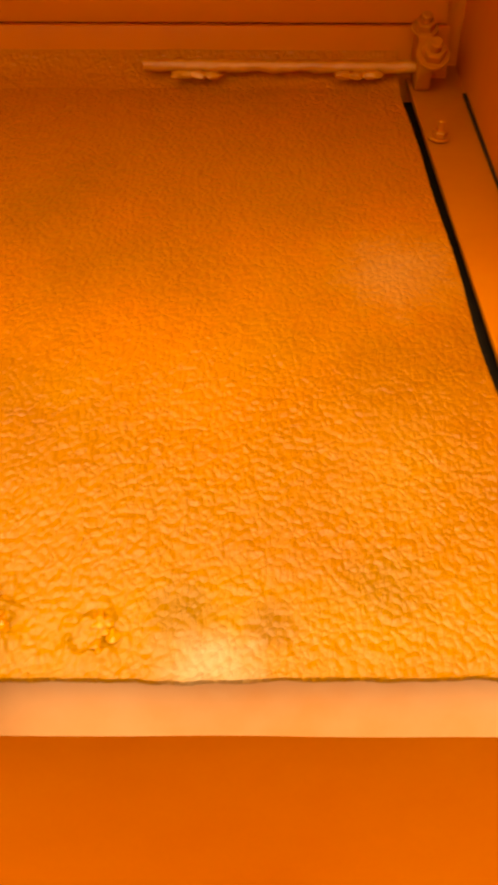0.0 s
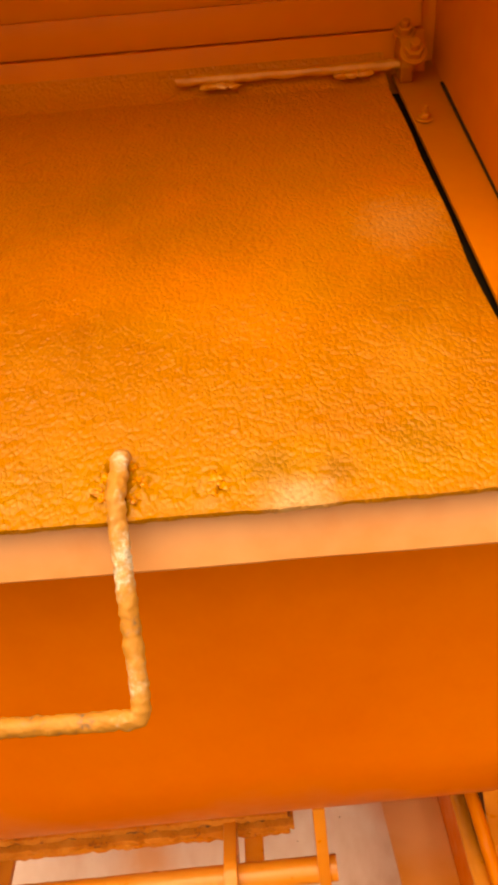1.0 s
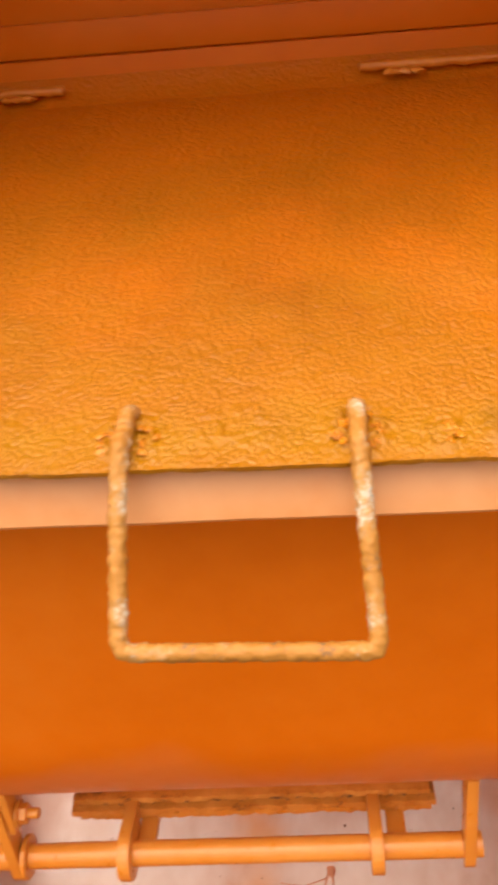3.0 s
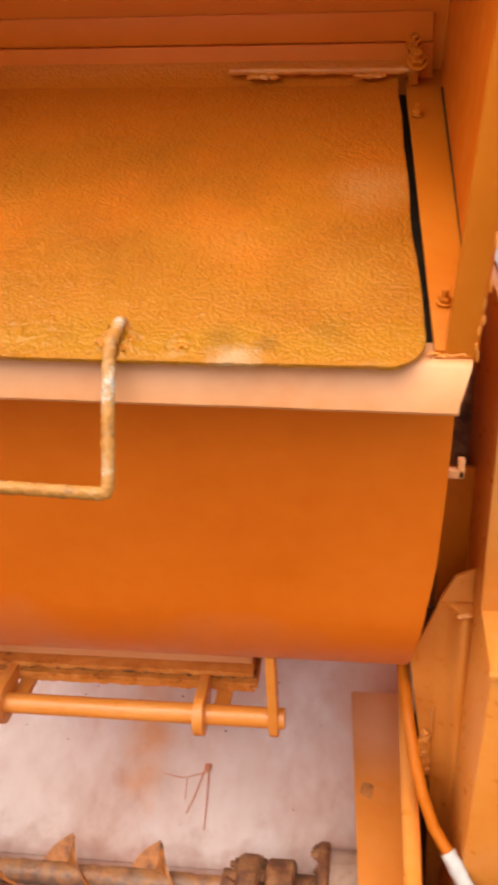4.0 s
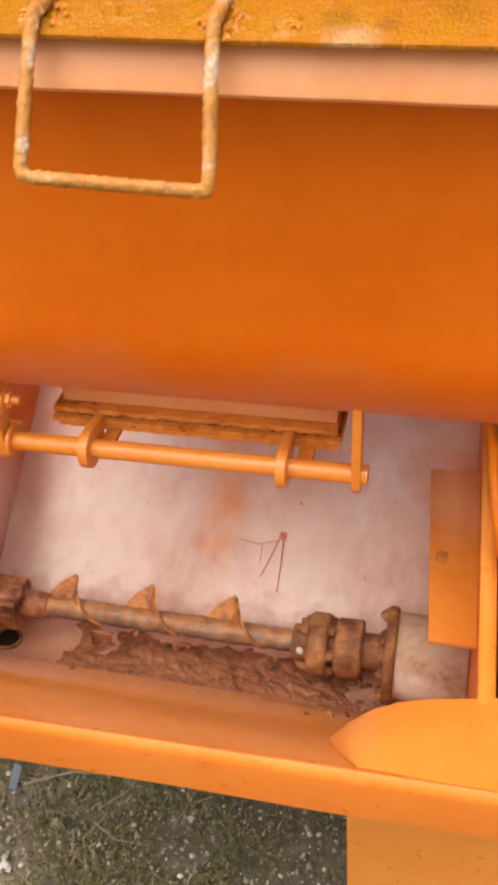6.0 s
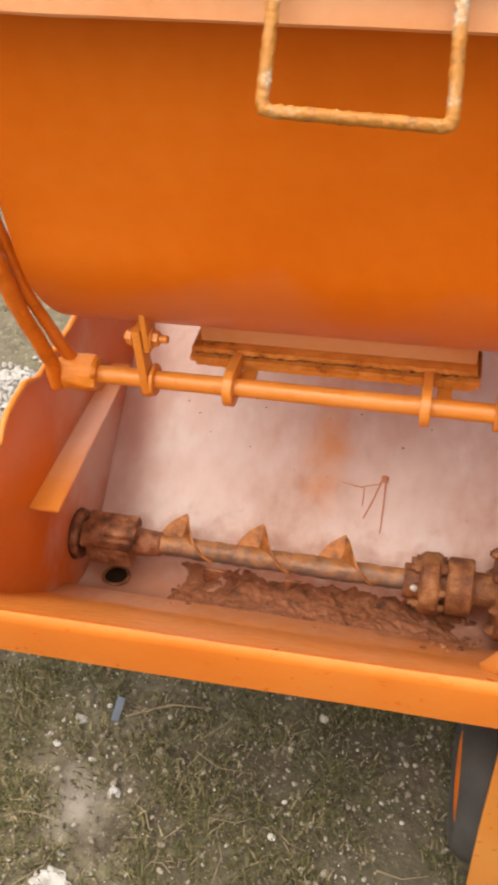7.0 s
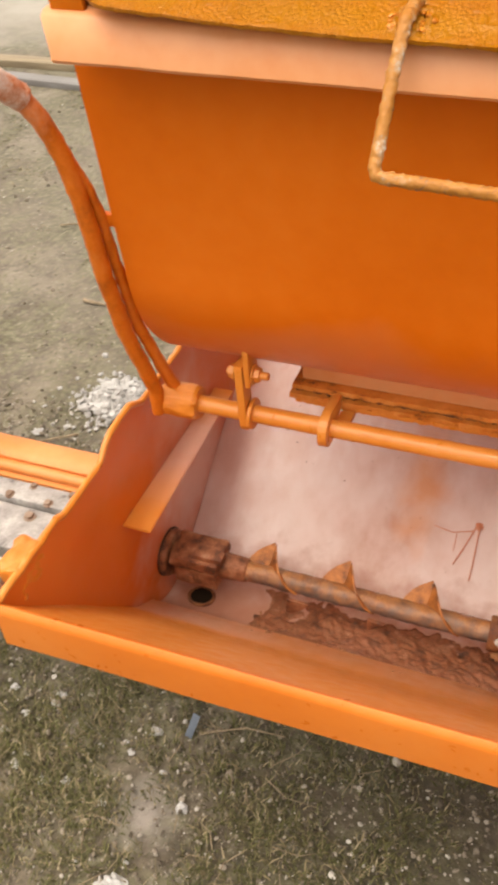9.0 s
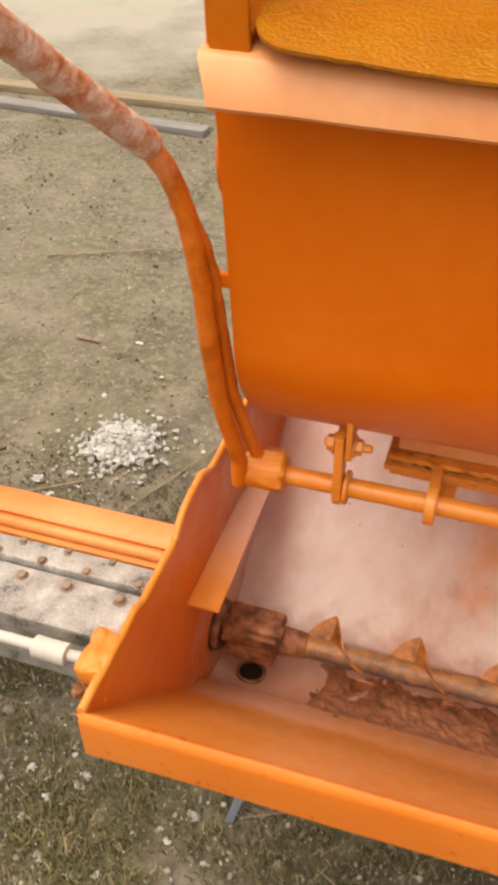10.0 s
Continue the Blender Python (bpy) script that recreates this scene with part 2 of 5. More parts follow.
M_CRUST = surface("mortar_crust_and_orange_paint", ((0.32, (0.13, 0.08, 0.05)), (0.40, (0.38, 0.145, 0.018)), (0.52, (0.42, 0.175, 0.032)), (0.585, (0.42, 0.23, 0.10)), (0.65, (0.52, 0.44, 0.36)), (0.74, (0.16, 0.12, 0.09))), 36, (0.45, 0.75), bump=((130, 0.6, "noise"), (420, 0.4, "noise")))
M_GRIP = surface("mortar_crusted_grip", ((0.28, (0.16, 0.075, 0.045)), (0.40, (0.46, 0.16, 0.065)), (0.50, (0.54, 0.32, 0.23)), (0.60, (0.60, 0.48, 0.42)), (0.72, (0.66, 0.62, 0.60))), 42, (0.6, 0.85), bump=((120, 0.6, "noise"), (400, 0.4, "noise")))
M_LAYERS = surface("painted_rotten_layers", ((0.34, (0.16, 0.045, 0.010)), (0.43, (0.52, 0.155, 0.020)), (0.65, (0.66, 0.24, 0.05))), 34, (0.45, 0.7), bump=((180, 0.6, "noise"),))
# near-black stand-in for shade in gaps and the drain; also the skid
M_DARK = surface("near_black_gap_and_skid", ((0.3, (0.010, 0.007, 0.004)), (0.7, (0.026, 0.016, 0.009))), 20, (0.6, 0.9), shine=0.08)
M_DARK_BROWN = surface("dark_brown_steel", ((0.3, (0.035, 0.012, 0.006)), (0.7, (0.10, 0.035, 0.014))), 14, (0.45, 0.7))
M_CEMENT = surface("cement_smeared_steel", ((0.34, (0.067, 0.060, 0.0570)), (0.43, (0.221, 0.208, 0.1945)), (0.56, (0.322, 0.309, 0.2918)), (0.70, (0.483, 0.470, 0.4494))), 22, (0.5, 0.8), bump=((60, 0.3, "noise"), (300, 0.3, "noise")))
M_BOLT = surface("cement_dusted_bolt", ((0.3, (0.13, 0.070, 0.040)), (0.7, (0.32, 0.24, 0.18))), 30, (0.6, 0.85), bump=((150, 0.4, "noise"),))
M_WHITE = surface("white_smeared_pipe", ((0.25, (0.324, 0.302, 0.2736)), (0.6, (0.504, 0.482, 0.4464))), 20, (0.45, 0.7), bump=((200, 0.2, "noise"),))
M_PINKSTEEL = surface("pale_pink_post_paint", ((0.25, (0.44, 0.32, 0.28)), (0.6, (0.60, 0.49, 0.45))), 8, (0.45, 0.7), bump=((150, 0.2, "noise"),))
M_PLASTER = surface("white_plaster_lumps", ((0.3, (0.27, 0.265, 0.25)), (0.5, (0.41, 0.408, 0.395)), (0.7, (0.52, 0.52, 0.51))), 30, (0.8, 0.95), bump=((120, 0.5, "noise"),))
M_STONE = surface("pale_gravel", ((0.25, (0.20, 0.17, 0.13)), (0.5, (0.42, 0.37, 0.30)), (0.72, (0.66, 0.62, 0.56))), 6, (0.7, 0.95), bump=((60, 0.4, "noise"),))
M_WOOD = surface("weathered_board", ((0.25, (0.13, 0.10, 0.062)), (0.6, (0.27, 0.215, 0.135))), 3, (0.6, 0.9), bump=((60, 0.3, "noise"),), stretch=(1, 12, 12))
M_GREYWOOD = surface("grey_weathered_board", ((0.25, (0.115, 0.108, 0.10)), (0.6, (0.215, 0.208, 0.20))), 3, (0.6, 0.9), bump=((60, 0.3, "noise"),), stretch=(1, 12, 12))
M_RUBBER = surface("dusty_black_rubber", ((0.3, (0.02, 0.02, 0.02)), (0.7, (0.07, 0.065, 0.06))), 15, (0.6, 0.85), bump=((90, 0.3, "noise"),))
M_BLUE = surface("blue_grey_plastic", ((0.3, (0.07, 0.09, 0.12)), (0.7, (0.14, 0.17, 0.21))), 20, (0.35, 0.6))
M_TWIG = surface("dry_twig", ((0.3, (0.13, 0.09, 0.05)), (0.7, (0.34, 0.27, 0.18))), 30, (0.7, 0.9))
M_DRIP = surface("red_orange_paint_run", ((0.3, (0.60, 0.20, 0.10)), (0.7, (0.66, 0.32, 0.20))), 30, (0.3, 0.5))
M_LEAF = surface("shrub_leaves", ((0.3, (0.035, 0.05, 0.018)), (0.7, (0.10, 0.12, 0.05))), 8, (0.6, 0.9))


def ground_material():
    """Grey-brown trodden soil under a patchy cover of moss, paler away from the machine, whose shade is painted in."""
    m = surface("trodden_soil_and_moss", ((0.34, (0.040, 0.032, 0.022)), (0.44, (0.094, 0.076, 0.053)), (0.54, (0.145, 0.120, 0.087)), (0.70, (0.24, 0.205, 0.158))), 6.0, (0.85, 1.0), bump=((45, 0.9, "noise"), (170, 0.8, "noise")), detail=12)
    n, l = m.node_tree.nodes, m.node_tree.links
    at = n.new("ShaderNodeTexCoord")

    def field(scale, detail, rough):
        t = n.new("ShaderNodeTexNoise")
        t.inputs["Scale"].default_value, t.inputs["Detail"].default_value, t.inputs["Roughness"].default_value = scale, detail, rough
        l.new(at.outputs["Object"], t.inputs["Vector"])
        return t.outputs["Fac"]

    def over(fac, colour):
        base = n["Principled BSDF"].inputs["Base Color"]
        lay = n.new("ShaderNodeMix")
        lay.data_type = "RGBA"
        l.new(fac, lay.inputs[0])
        l.new(base.links[0].from_socket, lay.inputs[6])
        l.new(colour, lay.inputs[7])
        l.new(lay.outputs[2], base)

    def window(value, low, high, top):
        w = n.new("ShaderNodeMapRange")
        w.inputs["From Min"].default_value, w.inputs["From Max"].default_value, w.inputs["To Max"].default_value = low, high, top
        l.new(value, w.inputs["Value"])
        return w.outputs["Result"]

    tuft, patch = field(34.0, 6, 0.6), field(3.6, 12, 0.68)
    pale = ramp(n, ((0.35, (0.150, 0.127, 0.095)), (0.65, (0.29, 0.255, 0.202))))
    l.new(tuft, pale.inputs["Fac"])
    over(window(field(2.3, 8, 0.6), 0.48, 0.64, 0.65), pale.outputs["Color"])
    wet = ramp(n, ((0.38, (0.060, 0.050, 0.034)), (0.62, (0.120, 0.102, 0.072))))
    l.new(tuft, wet.inputs["Fac"])
    over(window(field(11.0, 10, 0.72), 0.47, 0.60, 0.75), wet.outputs["Color"])
    both = n.new("ShaderNodeMath")
    both.operation, both.inputs[1].default_value = "MULTIPLY_ADD", 0.75
    l.new(tuft, both.inputs[0])
    l.new(patch, both.inputs[2])
    green = ramp(n, ((0.36, (0.038, 0.039, 0.017)), (0.5, (0.092, 0.089, 0.045)), (0.64, (0.165, 0.152, 0.096))))
    l.new(tuft, green.inputs["Fac"])
    over(window(both.outputs[0], 0.80, 0.95, 0.8), green.outputs["Color"])
    chaff = ramp(n, ((0.40, (0.20, 0.175, 0.135)), (0.60, (0.36, 0.325, 0.27))))
    l.new(tuft, chaff.inputs["Fac"])
    over(window(field(62.0, 5, 0.7), 0.56, 0.66, 0.7), chaff.outputs["Color"])
    hollow = ramp(n, ((0.40, (0.030, 0.027, 0.017)), (0.60, (0.065, 0.060, 0.036))))
    l.new(tuft, hollow.inputs["Fac"])
    over(window(field(48.0, 6, 0.7), 0.55, 0.65, 0.75), hollow.outputs["Color"])
    # the machine's shadow on the soil, painted as a dark patch
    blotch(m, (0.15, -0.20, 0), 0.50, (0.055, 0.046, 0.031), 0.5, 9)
    blotch(m, (-2.2, 2.1, 0), 2.4, (0.26, 0.235, 0.195), 0.16, 5)
    blotch(m, (-0.485, -0.175, 0), 0.075, (0.30, 0.27, 0.24), 0.8, 16, (1, 0.8, 1))
    blotch(m, (-0.69, -0.057, 0), 0.060, (0.29, 0.26, 0.23), 0.7, 18)
    blotch(m, (-3.6, 5.4, 0), 1.9, (0.31, 0.29, 0.25), 0.9, 2, (0.5, 1, 1))
    return m


M_GROUND = ground_material()
M_GRASS = surface("dull_grass_and_moss", ((0.34, (0.055, 0.062, 0.018)), (0.48, (0.120, 0.124, 0.038)), (0.56, (0.19, 0.170, 0.075)), (0.68, (0.40, 0.33, 0.20))), 12, (0.7, 0.95))

M_JOINT = surface("dark_rusty_joint", ((0.33, (0.035, 0.014, 0.008)), (0.43, (0.15, 0.050, 0.022)), (0.54, (0.29, 0.110, 0.048)), (0.67, (0.42, 0.22, 0.13))), 40, (0.5, 0.8), bump=((90, 0.7, "noise"), (380, 0.5, "noise")))

# ---- building blocks ----


def thing(name, at, label, category, group="", kind=""):
    ob = new(name)
    ob.empty_display_size = 0.05
    ob.location = at
    return tagged(ob, label, category, group, kind)


def finish(name, bm, material, smooth=0.0):
    bmesh.ops.recalc_face_normals(bm, faces=bm.faces)
    me = bpy.data.meshes.new(name)
    bm.to_mesh(me)
    bm.free()
    me.materials.append(material)
    if smooth:
        me.shade_smooth()
        me.set_sharp_from_angle(angle=radians(smooth))
    return me


def hang(ob, parent):
    ob.parent = parent
    if parent is not None and parent.data is None:
        ob.matrix_parent_inverse = Matrix.Translation(-Vector(parent.location))


def part(name, bm, material, parent, label="", smooth=35.0):
    """Links a bmesh in world places as one mesh object under a thing or a part."""
    ob = new(name, finish(name, bm, material, smooth))
    hang(ob, parent)
    if label:
        tagged(ob, label)
    return ob


def solo(name, bm, material, label, category, group="", kind="", smooth=35.0):
    ob = new(name, finish(name, bm, material, smooth))
    return tagged(ob, label, category, group, kind)


def join(*bms):
    out = bmesh.new()
    for b in bms:
        me = bpy.data.meshes.new("tmp")
        b.to_mesh(me)
        b.free()
        out.from_mesh(me)
        bpy.data.meshes.remove(me)
    return out


def box(x0, x1, y0, y1, z0, z1, bev=0.002):
    bm = bmesh.new()
    bmesh.ops.create_cube(bm, size=1.0, matrix=Matrix.Translation(((x0 + x1) / 2, (y0 + y1) / 2, (z0 + z1) / 2)) @ Matrix.Diagonal((x1 - x0, y1 - y0, z1 - z0, 1)))
    if bev:
        bmesh.ops.bevel(bm, geom=list(bm.edges), offset=bev, segments=2, affect="EDGES", profile=0.6)
    return bm


def turned(bm, m):
    bmesh.ops.transform(bm, matrix=m, verts=bm.verts)
    return bm


def prism(pts, axis, a0, a1, bev=0.0):
    """A flat polygon in the two other axes, drawn out along one axis."""
    bm = bmesh.new()

    def place(p, a):
        v = list(p)
        v.insert("xyz".index(axis), a)
        return v

    lo = [bm.verts.new(place(p, a0)) for p in pts]
    hi = [bm.verts.new(place(p, a1)) for p in pts]
    bm.faces.new(lo)
    bm.faces.new(hi[::-1])
    for i in range(len(pts)):
        j = (i + 1) % len(pts)
        bm.faces.new((lo[i], lo[j], hi[j], hi[i]))
    bmesh.ops.recalc_face_normals(bm, faces=bm.faces)
    if bev:
        bmesh.ops.bevel(bm, geom=list(bm.edges), offset=bev, segments=2, affect="EDGES", profile=0.6)
    return bm


def sheet(profile, x0, x1, thick, nx=2, wave=0.0, wscale=6.0, end0=None, end1=None):
    """A bent sheet: a line of (y, z) drawn out along x, with thickness on the side of its right-hand normal."""
    bm = bmesh.new()
    pts = [Vector(p) for p in profile]
    norm = []
    for i in range(len(pts)):
        d = (pts[min(i + 1, len(pts) - 1)] - pts[max(i - 1, 0)]).normalized()
        norm.append(Vector((d.y, -d.x)))
    grid = []
    for k in range(nx + 1):
        f = k / nx
        rows = []
        for i, (p, q) in enumerate(zip(pts, norm)):
            a = x0 + (end0[i] if end0 else 0)
            b = x1 + (end1[i] if end1 else 0)
            x = a + (b - a) * f
            w = wave * noise.noise((x * wscale, p.x * wscale, p.y * wscale)) if wave else 0
            rows.append((bm.verts.new((x, p.x + q.x * w, p.y + q.y * w)), bm.verts.new((x, p.x + q.x * (w + thick), p.y + q.y * (w + thick)))))
        grid.append(rows)
    n = len(pts)
    for k in range(nx):
        for i in range(n - 1):
            for s in (0, 1):
                bm.faces.new((grid[k][i][s], grid[k + 1][i][s], grid[k + 1][i + 1][s], grid[k][i + 1][s]))
        for i in (0, n - 1):
            bm.faces.new((grid[k][i][0], grid[k + 1][i][0], grid[k + 1][i][1], grid[k][i][1]))
    for k in (0, nx):
        for i in range(n - 1):
            bm.faces.new((grid[k][i][0], grid[k][i + 1][0], grid[k][i + 1][1], grid[k][i][1]))
    return bm


def dense(points, step):
    out = [Vector(points[0])]
    for a, b in zip(points, points[1:]):
        a, b = Vector(a), Vector(b)
        n = max(1, round((b - a).length / step))
        out += [a.lerp(b, (i + 1) / n) for i in range(n)]
    return out


def tube(points, r, seg=14, lump=0.0, lscale=60.0, step=0.0, flat=(1.0, 1.0), ends=(1.0, 1.0)):
    """A rod along a line of points, thinner or thicker by noise; flat squashes its section."""
    pts = dense(points, step) if step else [Vector(p) for p in points]
    bm = bmesh.new()
    rings = []
    side = None
    for i, p in enumerate(pts):
        a = (p - pts[i - 1]).normalized() if i else None
        b = (pts[i + 1] - p).normalized() if i + 1 < len(pts) else None
        d = ((a or b) + (b or a)).normalized()
        wide = 1 / max(0.6, d.dot(a or b))
        if side is None:
            side = d.cross(Vector((0.31, 0.2, 0.93))).normalized()
        side = (side - d * side.dot(d)).normalized()
        up = d.cross(side)
        f = i / max(1, len(pts) - 1)
        rad = r * (ends[0] + (ends[1] - ends[0]) * f)
        bend = (b - a).normalized() if a and b and (b - a).length > 0.05 else None
        ring = []
        for k in range(seg):
            t = 2 * math.pi * k / seg
            o = side * math.cos(t) * flat[0] + up * math.sin(t) * flat[1]
            if bend:
                o += bend * o.dot(bend) * (wide - 1)
            q = p + o * rad
            if lump:
                q += o.normalized() * lump * (noise.noise(q * lscale) + 0.6 * noise.noise(q * lscale * 2.7))
            ring.append(bm.verts.new(q))
        rings.append(ring)
    for a, b in zip(rings, rings[1:]):
        for k in range(seg):
            bm.faces.new((a[k], a[(k + 1) % seg], b[(k + 1) % seg], b[k]))
    bm.faces.new(rings[0][::-1])
    bm.faces.new(rings[-1])
    return bm


def cyl(p0, p1, r0, r1=None, seg=24, bev=0.0015):
    p0, p1 = Vector(p0), Vector(p1)
    d = (p1 - p0).normalized()
    r1 = r0 if r1 is None else r1
    bm = bmesh.new()
    side = d.orthogonal().normalized()
    up = d.cross(side)
    bev = min(bev, (p1 - p0).length / 3, r0 / 3, r1 / 3)
    rings = []
    for c, r in ((p0, r0 - bev), (p0 + d * bev, r0), (p1 - d * bev, r1), (p1, r1 - bev)):
        rings.append([bm.verts.new(c + (side * math.cos(2 * math.pi * k / seg) + up * math.sin(2 * math.pi * k / seg)) * r) for k in range(seg)])
    for a, b in zip(rings, rings[1:]):
        for k in range(seg):
            bm.faces.new((a[k], a[(k + 1) % seg], b[(k + 1) % seg], b[k]))
    bm.faces.new(rings[0][::-1])
    bm.faces.new(rings[-1])
    return bm


def lumps(bm, amount, scale, cuts=0):
    if cuts:
        bmesh.ops.subdivide_edges(bm, edges=list(bm.edges), cuts=cuts, use_grid_fill=True)
    bm.normal_update()
    for v in bm.verts:
        v.co += v.normal * amount * (noise.noise(v.co * scale) + 0.5 * noise.noise(v.co * scale * 2.3))
    return bm


def blob(c, r, amount=0.3, scale=60.0, sub=2, squash=(1, 1, 1)):
    bm = bmesh.new()
    bmesh.ops.create_icosphere(bm, subdivisions=sub, radius=1.0)
    for v in bm.verts:
        n = 1 + amount * noise.noise(Vector(c) * 31 + v.co * r * scale)
        v.co = Vector(c) + Vector((v.co.x * squash[0], v.co.y * squash[1], v.co.z * squash[2])) * r * n
    return bm


def bolt(c, axis, r=0.009, head=0.007, stud=0.012, washer=True):
    """A hexagon nut on a washer with the stud's end standing out of it."""
    c, d = Vector(c), Vector(axis).normalized()
    some = [cyl(c + d * 0.002, c + d * (0.002 + head), r, seg=6, bev=0.001), cyl(c, c + d * (head + stud), r * 0.52, seg=12, bev=0.001)]
    if washer:
        some.append(cyl(c, c + d * 0.0025, r * 1.35, seg=20, bev=0.0005))
    return join(*some)


def wall(x, ys, low, high, thick, nz=10, wave=0.0):
    """An upright plate across x, with its lower and upper edge given over y."""
    bm = bmesh.new()
    cols = []
    for y in ys:
        col = []
        for k in range(nz + 1):
            z = low(y) + (high(y) - low(y)) * k / nz
            w = wave * noise.noise((y * 7, z * 7, x))
            col.append((bm.verts.new((x + w, y, z)), bm.verts.new((x + w - thick, y, z))))
        cols.append(col)
    for a, b in zip(cols, cols[1:]):
        for k in range(nz):
            for s in (0, 1):
                bm.faces.new((a[k][s], b[k][s], b[k + 1][s], a[k + 1][s]))
        for k in (0, nz):
            bm.faces.new((a[k][0], b[k][0], b[k][1], a[k][1]))
    for c in (cols[0], cols[-1]):
        for k in range(nz):
            bm.faces.new((c[k][0], c[k + 1][0], c[k + 1][1], c[k][1]))
    return bm


def span(a, b, n):
    return [a + (b - a) * i / n for i in range(n + 1)]


# ---- ground ----


def ground_sheet():
    def spread(a, b, c, n):
        return [c + (1 if s > 0 else -1) * abs(s) ** 4.2 * (b if s > 0 else -a) for s in span(-1, 1, n)]
    xs, ys = spread(-120, 120, -0.7, 240), spread(-120, 120, 0.6, 240)
    verts = []
    for y in ys:
        for x in xs:
            far = min(1, max(abs(x), abs(y)) / 4)
            z = (1 - far) * (0.012 * noise.noise((x * 2.5, y * 2.5, 0)) + 0.006 * noise.noise((x * 9, y * 9, 3)))
            verts.append((x, y, z - 0.004))
    n = len(xs)
    faces = [(j * n + i, j * n + i + 1, (j + 1) * n + i + 1, (j + 1) * n + i) for j in range(len(ys) - 1) for i in range(n - 1)]
    me = bpy.data.meshes.new("ground")
    me.from_pydata(verts, [], faces)
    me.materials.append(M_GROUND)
    me.shade_smooth()
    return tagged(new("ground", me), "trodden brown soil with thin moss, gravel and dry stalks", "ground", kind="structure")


ground_sheet()

# unseen wall, added so that the paint does not reflect a bright horizon
M_BACKDROP = surface("dull_backdrop_render", ((0.3, (0.13, 0.115, 0.095)), (0.7, (0.24, 0.21, 0.18))), 0.8, (0.8, 0.95), bump=((20, 0.4, "noise"),))
solo("wall_south", box(-14, 14, -10.3, -10.0, -0.05, 2.4, 0.02), M_BACKDROP, "unseen dull wall added to dim reflections on the machine", "wall", kind="structure")

# ---- mixer drum with its charging box ----
DX0, DX1 = -0.441, 0.365          # drum ends
LID_Z, LID_S = 1.381, 0.320        # lid plane: z = LID_Z + LID_S * y


def lid_z(y):
    return LID_Z + LID_S * y


drum = thing("mixer_drum", (-0.04, 0.35, 0.0), "orange-painted steel mixer drum with a charging box above", "mixer drum")
arc = [(0.265 - 0.207 * math.cos(a), 1.06 - 0.207 * math.sin(a)) for a in span(0, math.pi / 2, 20)]
arc += [(0.44 - 0.207 * math.cos(a), 1.06 - 0.207 * math.sin(a)) for a in span(math.pi / 2, math.pi, 14)]
front = [(0.034, 1.352), (0.038, 1.30), (0.045, 1.22), (0.053, 1.12)] + arc + [(0.66, 1.5)]


def taper(z):
    """How far the drum's engine end draws in towards its foot."""
    return 0.02 * max(0.0, 1.3 - z) + 0.09 * max(0.0, 1.14 - z)


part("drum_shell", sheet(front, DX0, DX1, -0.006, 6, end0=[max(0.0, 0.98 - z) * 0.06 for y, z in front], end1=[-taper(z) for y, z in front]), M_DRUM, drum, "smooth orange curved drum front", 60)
inner = [(0.34 + (y - 0.34) * 0.985, 1.1 + (z - 1.1) * 0.985) for y, z in front[:-1]] + [(0.652, 1.56), (0.50, 1.54), (0.034, 1.385)]
for x, k in ((DX0 + 0.007, 0.0), (DX1 - 0.008, -1.0)):
    b = prism(inner, "x", x, x + 0.004)
    for v in b.verts:
        v.co.x += k * taper(v.co.z)
    part("end_plate", b, M_FRAME, drum)
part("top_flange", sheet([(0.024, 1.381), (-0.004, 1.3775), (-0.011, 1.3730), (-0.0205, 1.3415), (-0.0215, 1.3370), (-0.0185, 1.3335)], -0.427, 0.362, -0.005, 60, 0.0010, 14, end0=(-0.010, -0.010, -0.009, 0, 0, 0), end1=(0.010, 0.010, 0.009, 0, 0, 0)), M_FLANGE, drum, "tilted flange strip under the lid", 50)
part("bearing_hub", join(cyl((DX0 - 0.045, 0.2, 1.21), (DX0 + 0.004, 0.2, 1.21), 0.055), cyl((DX0 - 0.055, 0.2, 1.21), (DX0 - 0.04, 0.2, 1.21), 0.025)), M_FRAME, drum)
part("stop_tab", box(-0.465, DX0 + 0.006, 0.056, 0.066, 1.118, 1.134, 0.002), M_FRAME, drum)
part("hook_tab", join(box(0.356, 0.380, 0.052, 0.060, 1.228, 1.238, 0.002), box(0.373, 0.380, 0.052, 0.060, 1.228, 1.250, 0.002)), M_FLANGE, drum, "small pale hook on the drum's end")


def side_rail(x0, x1):
    d = math.atan(LID_S)
    bm = box(x0, x1, -0.005, 0.53, -0.005, 0.0, 0.0015)
    return turned(bm, Matrix.Translation((0, 0.004, lid_z(0.004) + 0.010)) @ Matrix.Rotation(d, 4, "X"))


skew = Matrix(((1, -0.03, 0, 0), (0, 1, 0, 0), (0, 0, 1, 0), (0, 0, 0, 1)))
right_rail = turned(side_rail(0.341, 0.374), skew)
for v in right_rail.verts:
    v.co.z -= 0.006
    if v.co.x > 0.3505:
        v.co.x += 0.026 * v.co.y
d = math.atan(LID_S)
# near-black strip added under the lid gap in place of its deep shade
part("lid_seal", turned(box(0.312, 0.352, 0.0, 0.535, -0.024, -0.020, 0.001), skew @ Matrix.Translation((0, -0.01, lid_z(-0.01) + 0.006)) @ Matrix.Rotation(d, 4, "X")), M_DARK, drum, "near-black strip giving the shade of the gap beside the lid")
rails = {True: part("side_rail", right_rail, M_RAIL, drum), False: part("side_rail", side_rail(-0.428, -0.392), M_RAIL, drum)}
